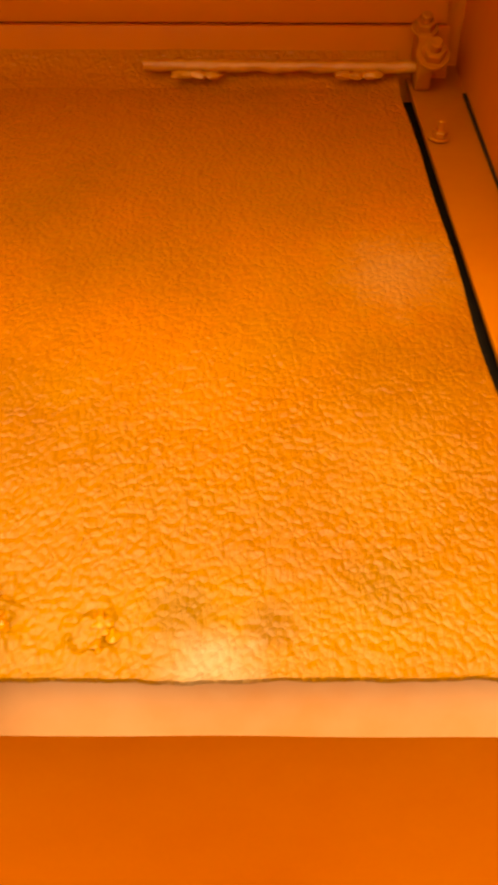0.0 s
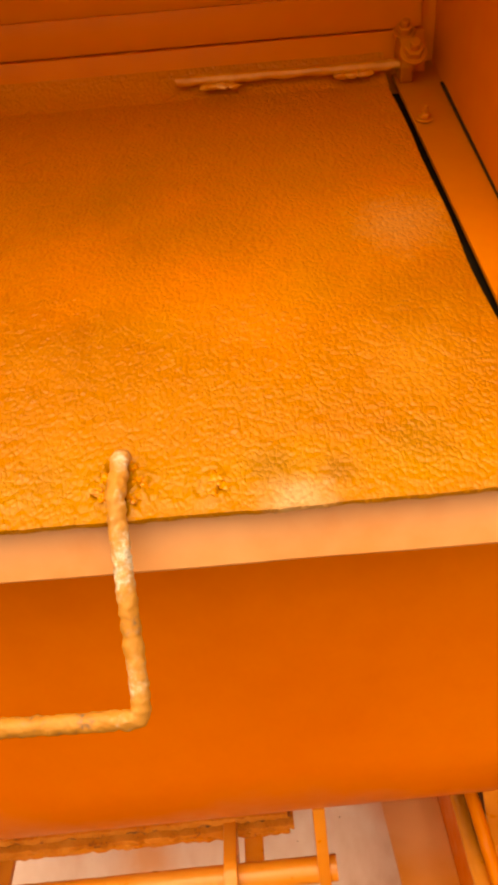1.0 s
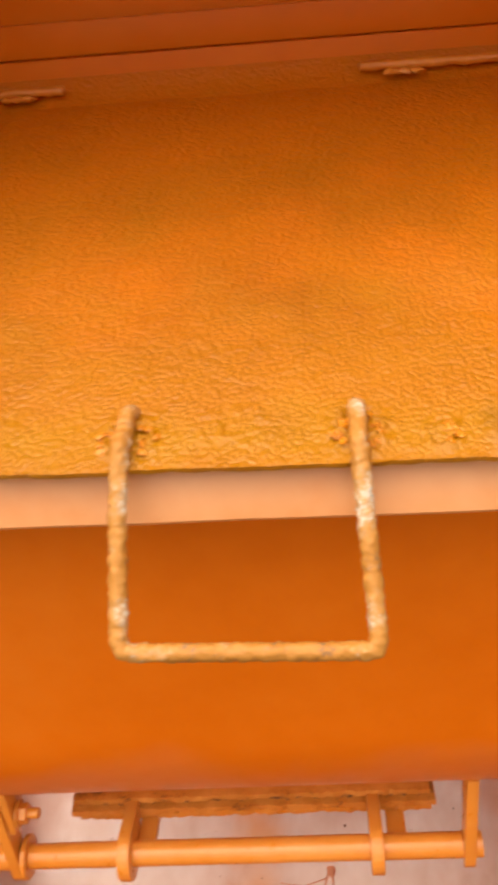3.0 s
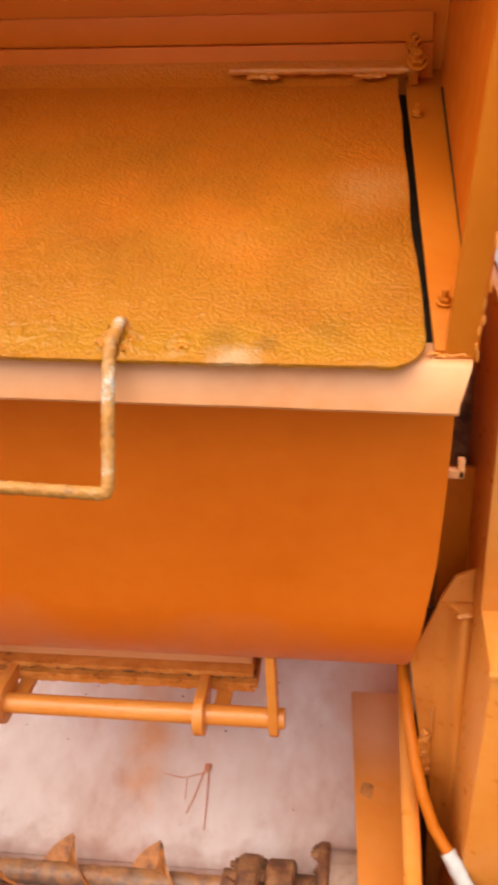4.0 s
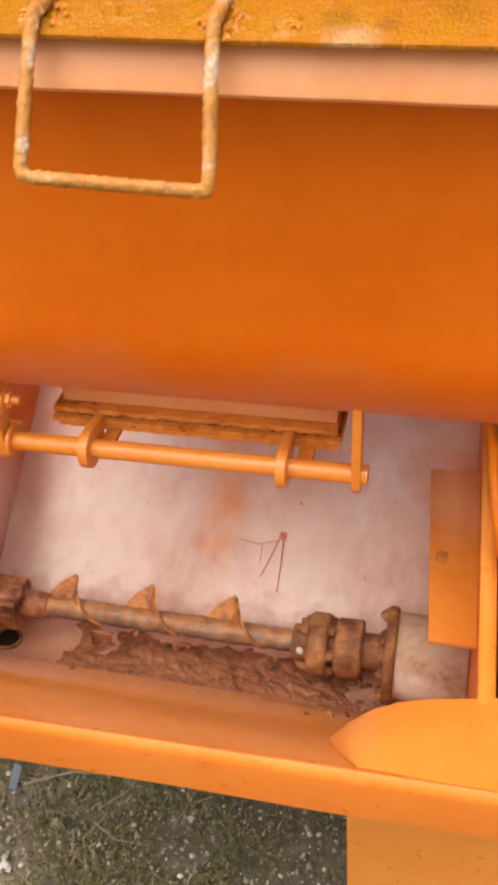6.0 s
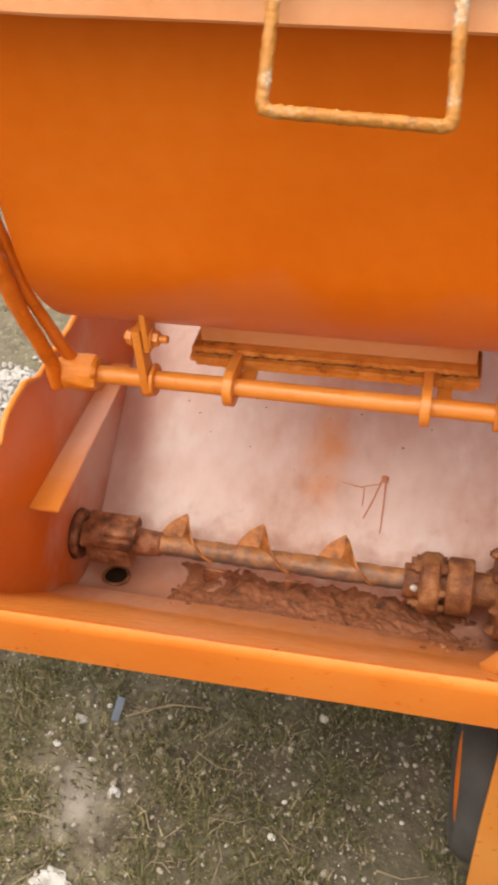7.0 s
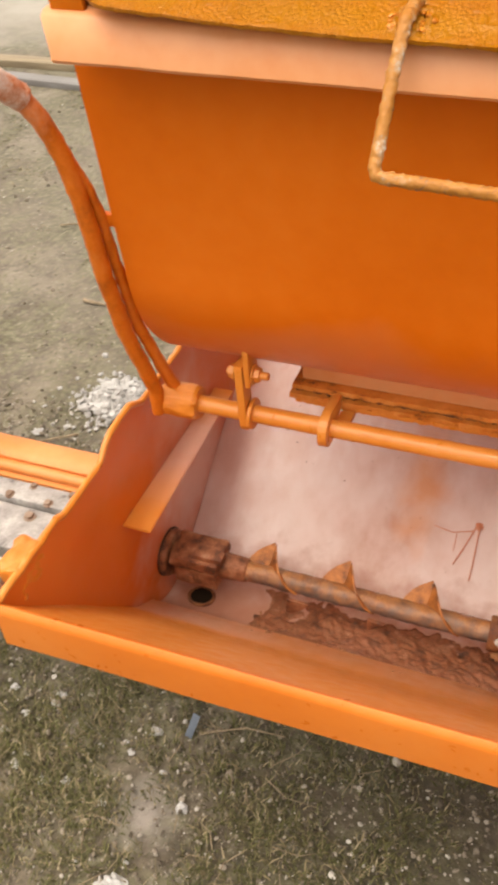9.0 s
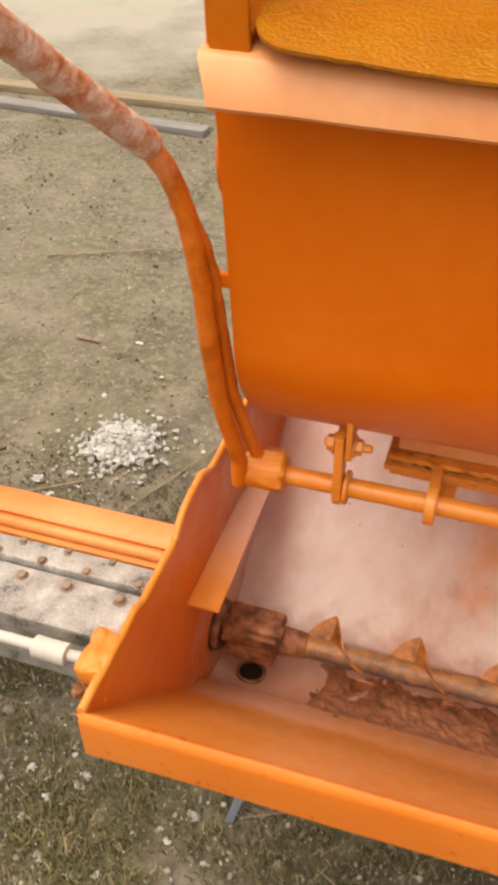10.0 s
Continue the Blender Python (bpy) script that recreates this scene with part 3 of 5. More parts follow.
# no open seam: a near-black strip on the rail draws its shade
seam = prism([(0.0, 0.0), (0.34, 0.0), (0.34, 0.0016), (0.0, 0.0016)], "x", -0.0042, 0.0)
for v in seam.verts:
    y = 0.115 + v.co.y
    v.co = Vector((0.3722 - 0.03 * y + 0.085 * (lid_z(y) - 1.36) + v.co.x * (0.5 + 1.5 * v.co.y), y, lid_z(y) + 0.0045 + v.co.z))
part("panel_seam", seam, M_DARK, drum, "near-black strip on the rail for the shade in the seam")
BACK_Y = 0.500
part("rear_angle", join(box(DX0, 0.36, 0.484, 0.504, 1.52, 1.579, 0.002), box(DX0, 0.36, 0.497, 0.5055, 1.5795, 1.613, 0.002)), M_DRUM, drum)
part("back_panel", box(DX0, 0.398, BACK_Y + 0.006, BACK_Y + 0.010, 1.50, 1.86, 0.001), M_DRUM, drum, "orange back panel of the charging box")
leaning = prism([(0.006, 1.372), (BACK_Y + 0.004, lid_z(BACK_Y)), (BACK_Y + 0.004, 1.86), (0.006, 1.86)], "x", 0.372, 0.377)
for v in leaning.verts:
    v.co.x += 0.085 * (v.co.z - 1.38) - 0.03 * v.co.y
part("side_panel", leaning, M_DRUM, drum)
part("side_panel", prism([(0.006, 1.372), (BACK_Y + 0.004, lid_z(BACK_Y)), (BACK_Y + 0.004, 1.86), (0.006, 1.86)], "x", -0.434, -0.429), M_DRUM, drum)


def post(x0, x1, lean):
    return prism([(x0, 1.378), (x1, 1.378), (x1 + lean, 1.86), (x0 + lean, 1.86)], "y", -0.002, 0.005, 0.001)


part("corner_post", post(0.349, 0.3735, 0.041), M_RAIL, drum)
# unseen sheet, added to block sky light from the lid and back panel
part("roof_panel", box(DX0 - 0.02, 0.412, 0.13, BACK_Y + 0.01, 1.86, 1.866, 0.001), M_DRUM, drum, "unseen sheet added to shade the charging box")
part("corner_post", post(-0.429, -0.392, -0.02), M_RAIL, drum)
weld = [(0.3735 + 0.041 * f + random.uniform(-0.003, 0.003), -0.001 + random.uniform(-0.003, 0.003), 1.38 + 0.46 * f) for f in [0, 0.02, 0.05, 0.07, 0.1, 0.13, 0.17, 0.21, 0.26, 0.33, 0.36, 0.42]]
for p in weld:
    part("weld_bead", blob(p, random.uniform(0.0010, 0.0022), 0.9, 200, 3, (0.9, 0.8, 3.0)), M_ROUGH_PAINT, drum)
part("weld_seam", join(*[blob((x, -0.001, 1.380 + random.uniform(-0.002, 0.002)), random.uniform(0.0012, 0.0024), 0.7, 200, 2, (1.6, 1, 0.7)) for x in span(0.337, 0.366, 14)]), M_ROUGH_PAINT, drum)
for x in (0.342, -0.410):
    up = Vector((0, -LID_S, 1)).normalized()
    for y, d in ((0.058, 0.010), (0.390, -0.003)):
        part("bolt", bolt((x + (d if x > 0 else 0), y, lid_z(y) + (0.005 if x > 0 else 0.011)), up, 0.0058, 0.005, 0.010), M_RAIL, rails[x > 0])
    s = 1 if x > 0 else -1
    x -= 0.006 * s
    lug = prism([(0.468 + 0.018 * math.cos(a), 1.556 + 0.024 * math.sin(a)) for a in span(0, 2 * math.pi, 18)[:-1]], "x", x - 0.006, x + 0.006, 0.002)
    lug_part = part("hinge_lug", lumps(lug, 0.0016, 90, 1), M_RAIL, drum)
    part("bolt", bolt((x + 0.003, 0.440, 1.562), (0, -0.75, 0.65), 0.0095, 0.008, 0.010), M_RAIL, lug_part)
    part("bolt", bolt((x, 0.466, 1.578), (0, -0.6, 0.8), 0.008, 0.007, 0.008), M_RAIL, lug_part)

# ---- lid ----
lid = thing("hatch_lid", (-0.04, 0.23, lid_z(0.23)), "closed hatch lid with gritty golden-orange paint, hinged at the back", "hatch")
LX0, LX1, LY0, LY1 = -0.388, 0.334, -0.028, 0.468


# crusts round the handle's feet and one old weld
WELDS = ((-0.074, -0.002, 0.017, 0.0036), (0.073, -0.002, 0.017, 0.0040), (0.124, -0.008, 0.011, 0.0034), (0.000, 0.006, 0.016, 0.0010), (-0.022, 0.004, 0.012, 0.0010))


def lid_plate():
    nx, ny = 640, 440
    up = Vector((0, -LID_S, 1)).normalized()
    verts, top = [], {}

    def edge(x, y):
        w = 0.0022 * noise.noise((x * 22, y * 22, 1)) + 0.0012 * noise.noise((x * 90, y * 90, 2))
        return w

    r = 0.036
    for j in range(ny + 1):
        for i in range(nx + 1):
            u, v = i / nx, j / ny
            y = LY0 + (LY1 - LY0) * v
            x0, x1 = LX0, LX1 - 0.038 * max(0.0, y) + 0.004 * noise.noise((0, y * 9, 7))
            d = y - LY0
            if d < r:
                cut = r - math.sqrt(max(0, r * r - (r - d) ** 2))
                x0, x1 = x0 + cut, x1 - cut
            x = x0 + (x1 - x0) * u
            g = min(1.0, 1.15 - v) + 0.15
            p = Vector((x * 300 + 2 * noise.noise((x * 40, y * 40, 5)), y * 230, 0))
            rough = max(0.06, min(1.0, 0.55 + 1.2 * noise.noise((x * 9, y * 9, 12)) + 0.9 * noise.noise((x * 38, y * 38, 3)) - 0.40 * v))
            h = rough * (0.0008 * abs(noise.noise(p)) + 0.0005 * noise.noise(p * 1.7)) + 0.0005 * noise.noise((x * 6, y * 6, 9))
            for wx, wy, wr, wh in WELDS:
                d2 = ((x - wx) ** 2 + (y - wy) ** 2) / wr ** 2
                if d2 < 5:
                    h += wh * math.exp(-(d2 ** 0.5 - 0.75) ** 2 / 0.16) * (0.35 + 1.5 * noise.noise((x * 130, y * 130, 21)) + 0.8 * noise.noise((x * 300, y * 300, 2)))
            co_bend = 0.13 * max(0.0, -x - 0.05) ** 2 * (1 - v) ** 1.5
            co = Vector((x, y + edge(x, y) * (1 - v) ** 8, lid_z(y) + 0.008 + co_bend)) + up * h * g
            verts.append(co)
    n = nx + 1
    faces = [(j * n + i, j * n + i + 1, (j + 1) * n + i + 1, (j + 1) * n + i) for j in range(ny) for i in range(nx)]
    rim = [i for i in range(n)] + [j * n + nx for j in range(1, ny + 1)] + [ny * n + i for i in range(nx - 1, -1, -1)] + [j * n for j in range(ny - 1, 0, -1)]
    base = len(verts)
    for k in rim:
        verts.append(verts[k] - up * (0.0036 + 0.0014 * noise.noise(verts[k] * 60)))
    m = len(rim)
    faces += [(rim[k], base + k, base + (k + 1) % m, rim[(k + 1) % m]) for k in range(m)]
    faces.append([base + k for k in range(m)])
    me = bpy.data.meshes.new("lid_plate")
    me.from_pydata([tuple(v) for v in verts], [], faces)
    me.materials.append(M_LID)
    me.shade_smooth()
    me.set_sharp_from_angle(angle=radians(60))
    ob = new("lid_plate", me)
    hang(ob, lid)
    return ob


plate = lid_plate()
part("hinge_strip", sheet([(0.452, 1.5325), (0.4655, 1.5395), (0.475, 1.549), (0.4832, 1.561)], LX0, LX1 - 0.016, 0.004, 60, 0.0008, 20), M_LID, lid, "raised back edge of the lid", 60)
HL, HR = -0.083, 0.075
handle = part("handle", join(
    tube([(HL + 0.008, 0.022, 1.3945), (HL + 0.008, 0.012, 1.3995), (HL + 0.007, -0.022, 1.394), (HL + 0.004, -0.046, 1.360), (HL + 0.0005, -0.0875, 1.2955), (HL + 0.003, -0.0905, 1.291), (HL + 0.008, -0.091, 1.2898), (HR - 0.008, -0.091, 1.2862), (HR - 0.003, -0.0905, 1.2875), (HR - 0.0005, -0.0875, 1.292), (HR - 0.003, -0.044, 1.360), (HR - 0.004, -0.022, 1.391), (HR - 0.003, 0.012, 1.3975), (HR - 0.003, 0.022, 1.3925)], 0.0057, 18, 0.0013, 240, 0.0016)), M_CRUST, lid, "welded rod handle crusted with mortar and paint", 60)
for x, n in ((HL + 0.009, 13), (HR - 0.002, 15)):
    for k in range(n):
        a, r = 0.5 + k * 2 * math.pi / n, random.uniform(0.009, 0.017)
        y = -0.002 + r * math.sin(a)
        part("weld_lump", blob((x + r * math.cos(a), y, lid_z(y) + 0.009), random.uniform(0.0022, 0.0046), 1.1, 300, 3, (random.uniform(0.6, 1.3), random.uniform(0.8, 1.5), 0.55)), M_LUMP, handle)
for _ in range(8):
    y = random.uniform(-0.018, 0.006)
    part("mortar_lump", blob((0.128 + random.uniform(-0.006, 0.006), y, lid_z(y) + 0.0085), random.uniform(0.0016, 0.0034), 1.1, 300, 3, (1, 1.3, 0.6)), M_LUMP, lid)
for a, b, up0 in ((0.112, 0.332, 1.552), (-0.408, -0.192, 1.552)):
    rod_part = part("hinge_rod", tube([(a, 0.462, up0), (b, 0.462, up0 - 0.001)], 0.0047, 12, 0.0014, 120, 0.004), M_ROUGH_PAINT, lid, "hinge rod lumpy with old paint", 60)
    for f in (0.2, 0.78):
        x = a + (b - a) * f
        part("hinge_weld", join(*[blob((x + d, 0.455, up0 - 0.006), 0.0058, 0.6, 160, 2, (1.5, 1, 0.6)) for d in (-0.012, 0, 0.012)]), M_ROUGH_PAINT, rod_part)

# the whole upper machine leans a little: its far end sits higher
for o in (*drum.children_recursive, *lid.children_recursive):
    for v in o.data.vertices:
        v.co.z -= 0.0285 * v.co.x * min(1.0, max(0.0, (v.co.z - 0.9) / 0.35))

# ---- discharge gate with its shaft and lever ----
SY, SZ = 0.121, 0.808
gate = thing("discharge_gate", (-0.06, SY, SZ), "orange discharge gate on a pivot shaft under the drum", "gate")
part("shaft", tube([(-0.445, SY, SZ), (0.187, SY, SZ)], 0.0135, 20, 0.0005, 40, 0.01), M_PAINT, gate, "", 60)
pear = [(SY + 0.028 * math.cos(a), SZ + 0.028 * math.sin(a)) for a in span(math.radians(75), math.radians(300), 14)] + [(SY + 0.055, SZ + 0.006), (SY + 0.06, SZ + 0.02)]
for x in (-0.197, 0.076):
    part("crank_plate", prism(pear, "x", x - 0.007, x + 0.007, 0.002), M_PAINT, gate)
part("gate_box", box(-0.256, 0.138, 0.188, 0.34, 0.8345, 0.905, 0.003), M_FLANGE, gate, "pale gate frame under the drum")
for k, (x0, x1, z0, z1, y0, m) in enumerate(((-0.266, 0.140, 0.827, 0.834, 0.172, M_LAYERS), (-0.262, 0.143, 0.8195, 0.8265, 0.178, M_ROT), (-0.270, 0.146, 0.8115, 0.819, 0.1685, M_LAYERS), (-0.262, 0.141, 0.803, 0.8105, 0.170, M_PAINT))):
    b = box(x0, x1, y0, 0.24, z0, z1, 0)
    bmesh.ops.subdivide_edges(b, edges=[e for e in b.edges if abs(e.verts[0].co.x - e.verts[1].co.x) > 0.1], cuts=180)
    for v in b.verts:
        v.co += Vector((0, ((0.006 if m is M_ROT else 0.003) * noise.noise((v.co.x * 130, k, v.co.z * 60)) + 0.0016 * noise.noise((v.co.x * 30, k, 4))) if v.co.y < 0.2 else 0, 0.0011 * noise.noise((v.co.x * 90, k + 5, v.co.z))))
    part("gate_layer", b, m, gate, "ragged layered sealing strip" if m is M_LAYERS else "")
for x in (-0.20, 0.08):
    part("gate_arm", box(x + 0.009, x + 0.03, SY + 0.02, 0.2, 0.793, 0.802, 0.002), M_PAINT, gate)
part("paint_drip", tube([(0.098, 0.178, 0.812), (0.098, 0.177, 0.801), (0.099, 0.177, 0.783)], 0.0085, 12, 0.0008, 60, 0.003, (1, 0.7), (1.2, 0.45)), M_PAINT, gate)


def hanger(x0, x1, y, z0, z1, w):
    return prism([(y - w, z1), (y + w, z1), (y + w, z0 + w), (y + w * 0.7, z0 + 0.3 * w), (y, z0), (y - w * 0.7, z0 + 0.3 * w), (y - w, z0 + w)], "x", x0, x1, 0.0015)


part("hanger", hanger(0.167, 0.179, SY - 0.003, SZ - 0.026, 0.925, 0.013), M_PAINT, drum, "flat bar hanger carrying the gate shaft")
swing = part("hanger", hanger(-0.327, -0.315, SY - 0.003, SZ - 0.028, 0.902, 0.014), M_PAINT, drum, "bolted bar hanger carrying the gate shaft")
part("hanger_lug", prism([(0.104, 0.868), (0.134, 0.868), (0.140, 0.915), (0.104, 0.935)], "x", -0.312, -0.304, 0.001), M_PAINT, drum)
part("bolt", bolt((-0.303, 0.118, 0.884), (1, 0, 0), 0.011, 0.009, 0.014), M_PAINT, swing)
part("bolt", bolt((-0.328, 0.118, 0.884), (-1, 0, 0), 0.011, 0.009, 0.006), M_PAINT, swing)
part("shaft_washer", cyl((-0.313, SY, SZ), (-0.307, SY, SZ), 0.024), M_PAINT, gate)

lever = thing("gate_lever", (-0.44, 0.11, SZ), "two-bar orange gate lever with a mortar-crusted grip", "lever")
part("hub", lumps(cyl((-0.454, SY, SZ), (-0.396, SY, SZ), 0.0270, seg=32, bev=0.004), 0.0040, 70, 2), M_ROUGH_PAINT, lever)
part("lever_bar", tube([(-0.456, 0.100, 0.796), (-0.455, 0.098, 0.84), (-0.466, 0.067, 0.96), (-0.466, 0.046, 1.06), (-0.466, 0.037, 1.13), (-0.470, 0.034, 1.18), (-0.476, 0.030, 1.225), (-0.487, 0.020, 1.270), (-0.504, 0.012, 1.300)], 0.0112, 16, 0.0012, 60, 0.006), M_LEVER, lever, "", 60)
part("lever_bar", tube([(-0.434, 0.128, 0.822), (-0.441, 0.118, 0.85), (-0.456, 0.087, 0.96), (-0.457, 0.066, 1.06), (-0.458, 0.056, 1.13), (-0.463, 0.047, 1.18), (-0.474, 0.035, 1.222)], 0.0092, 16, 0.0012, 70, 0.006, ends=(1.05, 0.7)), M_LEVER, lever, "", 60)
part("grip", tube([(-0.501, 0.013, 1.296), (-0.515, -0.03, 1.337), (-0.526, -0.09, 1.388), (-0.530, -0.16, 1.444), (-0.533, -0.26, 1.520)], 0.0152, 24, 0.0020, 150, 0.002), M_GRIP, lever, "pipe grip crusted with pale mortar", 60)

# ---- hopper under the drum ----
HX0, HX1 = -0.517, 0.350
AY, AZ, AR = 0.155, 0.388, 0.100   # auger axis and trough radius
hopper = thing("pump_hopper", (-0.1, 0.1, 0.28), "orange sheet-steel pump hopper with pale overspray inside", "hopper")
a0, a1 = math.radians(203), math.radians(318)
trough = [(AY + AR * math.cos(a), AZ + AR * math.sin(a)) for a in span(a0, a1, 16)]
M_FRONT = surface("golden_paint_with_brown_dust", GOLDEN, 5, (0.3, 0.5), bump=((240, 0.06, "noise"),))
blotch(M_FRONT, (-0.42, 0.03, 0.37), 0.07, (0.66, 0.42, 0.33), 0.8, 14, (0.45, 1, 1))
# pinkish dust at the foot, paled to make up for low light there
blotch(M_FRONT, (-0.05, 0.055, 0.35), 0.140, (0.64, 0.30, 0.16), 0.6, 22, (0.1, 1, 1))
blotch(M_FRONT, (0.12, 0.055, 0.35), 0.022, (0.34, 0.14, 0.06), 0.7, 40, (0.14, 1, 1))
part("front_panel", sheet([(-0.265, 0.749), (-0.246, 0.726), (-0.20, 0.668), (-0.14, 0.594), (-0.06, 0.488), (0.02, 0.385)] + [(AY + (AR - 0.004) * math.cos(a), AZ + (AR - 0.004) * math.sin(a)) for a in span(a0, a0 + 0.22, 3)], HX0 - 0.010, HX1, 0.005, 50, 0.002, 5), M_FRONT, hopper, "sloping golden-orange front panel dusty at the foot", 50)
part("front_lip", sheet([(-0.2645, 0.744), (-0.266, 0.7505), (-0.2685, 0.7525), (-0.271, 0.7505), (-0.2725, 0.744), (-0.2735, 0.684)], HX0 - 0.003, HX1 + 0.05, 0.004, 60, 0.0015, 6), M_LIP, hopper, "rolled lip with a bright edge", 60)
part("trough", sheet(trough, HX0 - 0.014, HX1, 0.005, 30, 0.001, 12), M_INSIDE, hopper, "trough with pale overspray and brown residue", 60)
by0, bz0 = trough[-1]
part("back_panel", sheet([(by0 + 0.001, bz0 + 0.001), (0.30, 0.366), (0.36, 0.407), (0.44, 0.462), (0.60, 0.572), (0.80, 0.71), (0.95, 0.80)], HX0 - 0.012, HX1, 0.005, 40, 0.002, 6), M_INSIDE, hopper, "back slope dusted with pale overspray", 60)


def left_top(y):
    base = 0.757 + 0.012 * (y + 0.1)
    step = -0.008 * max(0, min(1, (y + 0.118) / 0.015)) * max(0, min(1, (0.03 - y) / 0.02))
    rise, fall = max(0, min(1, (y - 0.012) / 0.050)), max(0, min(1, (0.150 - y) / 0.055))
    flap = 0.020 * math.sin(rise * math.pi / 2) * math.sin(fall * math.pi / 2)
    return base + step + flap + 0.003 * noise.noise((y * 14, 2, 0)) + 0.0025 * noise.noise((y * 40, 5, 0))


def slope_low(y):
    prof = [(-0.268, 0.750), (0.02, 0.385), (0.063, 0.349)] + trough + [(0.36, 0.407), (0.44, 0.462), (0.95, 0.80)]
    for (ya, za), (yb, zb) in zip(prof, prof[1:]):
        if ya <= y <= yb:
            return za + (zb - za) * (y - ya) / max(1e-6, yb - ya) - 0.006
    return prof[0][1] if y < prof[0][0] else prof[-1][1]


left_wall = wall(HX0, span(-0.269, 0.9, 130), slope_low, left_top, 0.006, 14, 0.003)
for v in left_wall.verts:
    v.co.x -= 0.034 * max(0.0, 0.757 - v.co.z)
part("side_wall", left_wall, M_LEFT, hopper, "side wall with an uneven torch-cut edge", 50)
part("side_wall", wall(HX1 + 0.006, span(-0.269, 0.9, 60), slope_low, lambda y: 0.738, 0.006, 8, 0.002), M_LEFT, hopper, "", 50)
part("edge_roll", tube([(HX1 - 0.004, y, 0.738) for y in span(-0.25, 0.6, 60)], 0.0105, 12, 0.0008, 40, flat=(1.0, 0.5)), M_PAINT, hopper, "painted rim of the hopper's engine side", 60)
part("edge_roll", tube([(HX0 - 0.002, y, left_top(y) + 0.001) for y in span(-0.268, 0.6, 110)], 0.0055, 8, 0.0012, 60), M_PAINT, hopper, "bright painted rim", 60)


def ledge(x0a, x1a, x0b, x1b, ya, za, yb, zb):
    bm = bmesh.new()
    lo = [bm.verts.new(p) for p in ((x0a, ya, za), (x1a, ya, za), (x1b, yb, zb), (x0b, yb, zb))]
    hi = [bm.verts.new(v.co + Vector((0, 0, 0.005))) for v in lo]
    bm.faces.new(lo)
    bm.faces.new(hi)
    for i in range(4):
        bm.faces.new((lo[i], lo[(i + 1) % 4], hi[(i + 1) % 4], hi[i]))
    bmesh.ops.recalc_face_normals(bm, faces=bm.faces)
    bmesh.ops.bevel(bm, geom=list(bm.edges), offset=0.0015, segments=2, affect="EDGES")
    return bm


part("grate_ledge", ledge(HX0 - 0.004, -0.470, HX0 - 0.004, -0.482, 0.026, 0.592, 0.415, 0.585), M_LEDGE, hopper, "grate support ledge on the side wall")
part("grate_ledge", ledge(0.284, HX1, 0.267, HX1, 0.046, 0.575, 0.40, 0.578), M_LEDGE, hopper, "grate support ledge with a notch stain")


def quad_plate(pts, thick):
    bm = bmesh.new()
    lo = [bm.verts.new(p) for p in pts]
    hi = [bm.verts.new(Vector(p) + Vector((0, 0, thick))) for p in pts]
    bm.faces.new(lo)
    bm.faces.new(hi)
    for i in range(len(pts)):
        k = (i + 1) % len(pts)
        bm.faces.new((lo[i], lo[k], hi[k], hi[i]))
    bmesh.ops.recalc_face_normals(bm, faces=bm.faces)
    bmesh.ops.bevel(bm, geom=list(bm.edges), offset=0.0012, segments=2, affect="EDGES")
    return bm


part("rust_patch", quad_plate([(0.284, 0.196, 0.5805), (0.302, 0.186, 0.5805), (0.304, 0.213, 0.5807), (0.288, 0.218, 0.5807)], 0.0015), M_BLADE, hopper, "brown rust patch on the ledge")


def gusset(upper, lower, thick):
    """A bent plate between two edges."""
    bm = bmesh.new()
    rows = []
    for a, b in zip(upper, lower):
        a, b = Vector(a), Vector(b)
        rows.append([bm.verts.new(a.lerp(b, f / 4) + Vector((0, 0, 0.004 * math.sin(f / 4 * math.pi) + d))) for d in (0, -thick) for f in range(5)])
    for p, q in zip(rows, rows[1:]):
        for k in range(4):
            bm.faces.new((p[k], p[k + 1], q[k + 1], q[k]))
            bm.faces.new((p[k + 5], p[k + 6], q[k + 6], q[k + 5]))
        for k in (0, 4):
            bm.faces.new((p[k], q[k], q[k + 5], p[k + 5]))
    for p in (rows[0], rows[-1]):
        for k in range(4):
            bm.faces.new((p[k], p[k + 1], p[k + 6], p[k + 5]))
    return bm


part("corner_plate", gusset([(0.178, -0.150, 0.616), (0.200, -0.152, 0.655), (0.226, -0.155, 0.690), (0.255, -0.150, 0.703), (0.283, -0.146, 0.709), (0.345, -0.141, 0.718), (0.400, -0.138, 0.724)], [(0.180, -0.158, 0.620), (0.192, -0.195, 0.667), (0.206, -0.23, 0.712), (0.225, -0.264, 0.752), (0.283, -0.265, 0.754), (0.345, -0.265, 0.754), (0.400, -0.265, 0.754)], 0.004), M_FRONT, hopper, "bent orange plate over the hopper's corner", 50)
for o in hopper.children:
    if o.name.split(".")[0] in ("front_panel", "front_lip", "corner_plate"):
        for v in o.data.vertices:
            v.co.z += 0.030 * (v.co.x + 0.42) * min(1.0, max(0.0, (v.co.z - 0.42) / 0.28))

# added plate that blocks overhead light from the slope behind the drum
part("rear_cover", quad_plate([(-0.428, 0.60, 0.905), (HX1, 0.60, 0.905), (HX1, 0.945, 0.806), (-0.428, 0.945, 0.806)], 0.004), M_PAINT, hopper, "orange plate added to keep light off the slope behind the drum")
part("bearing_ring", cyl((HX0 - 0.0125, AY, AZ), (HX0 - 0.0085, AY, AZ), 0.048, seg=36), M_DARK_BROWN, hopper, "dark round bearing opening in the side wall")
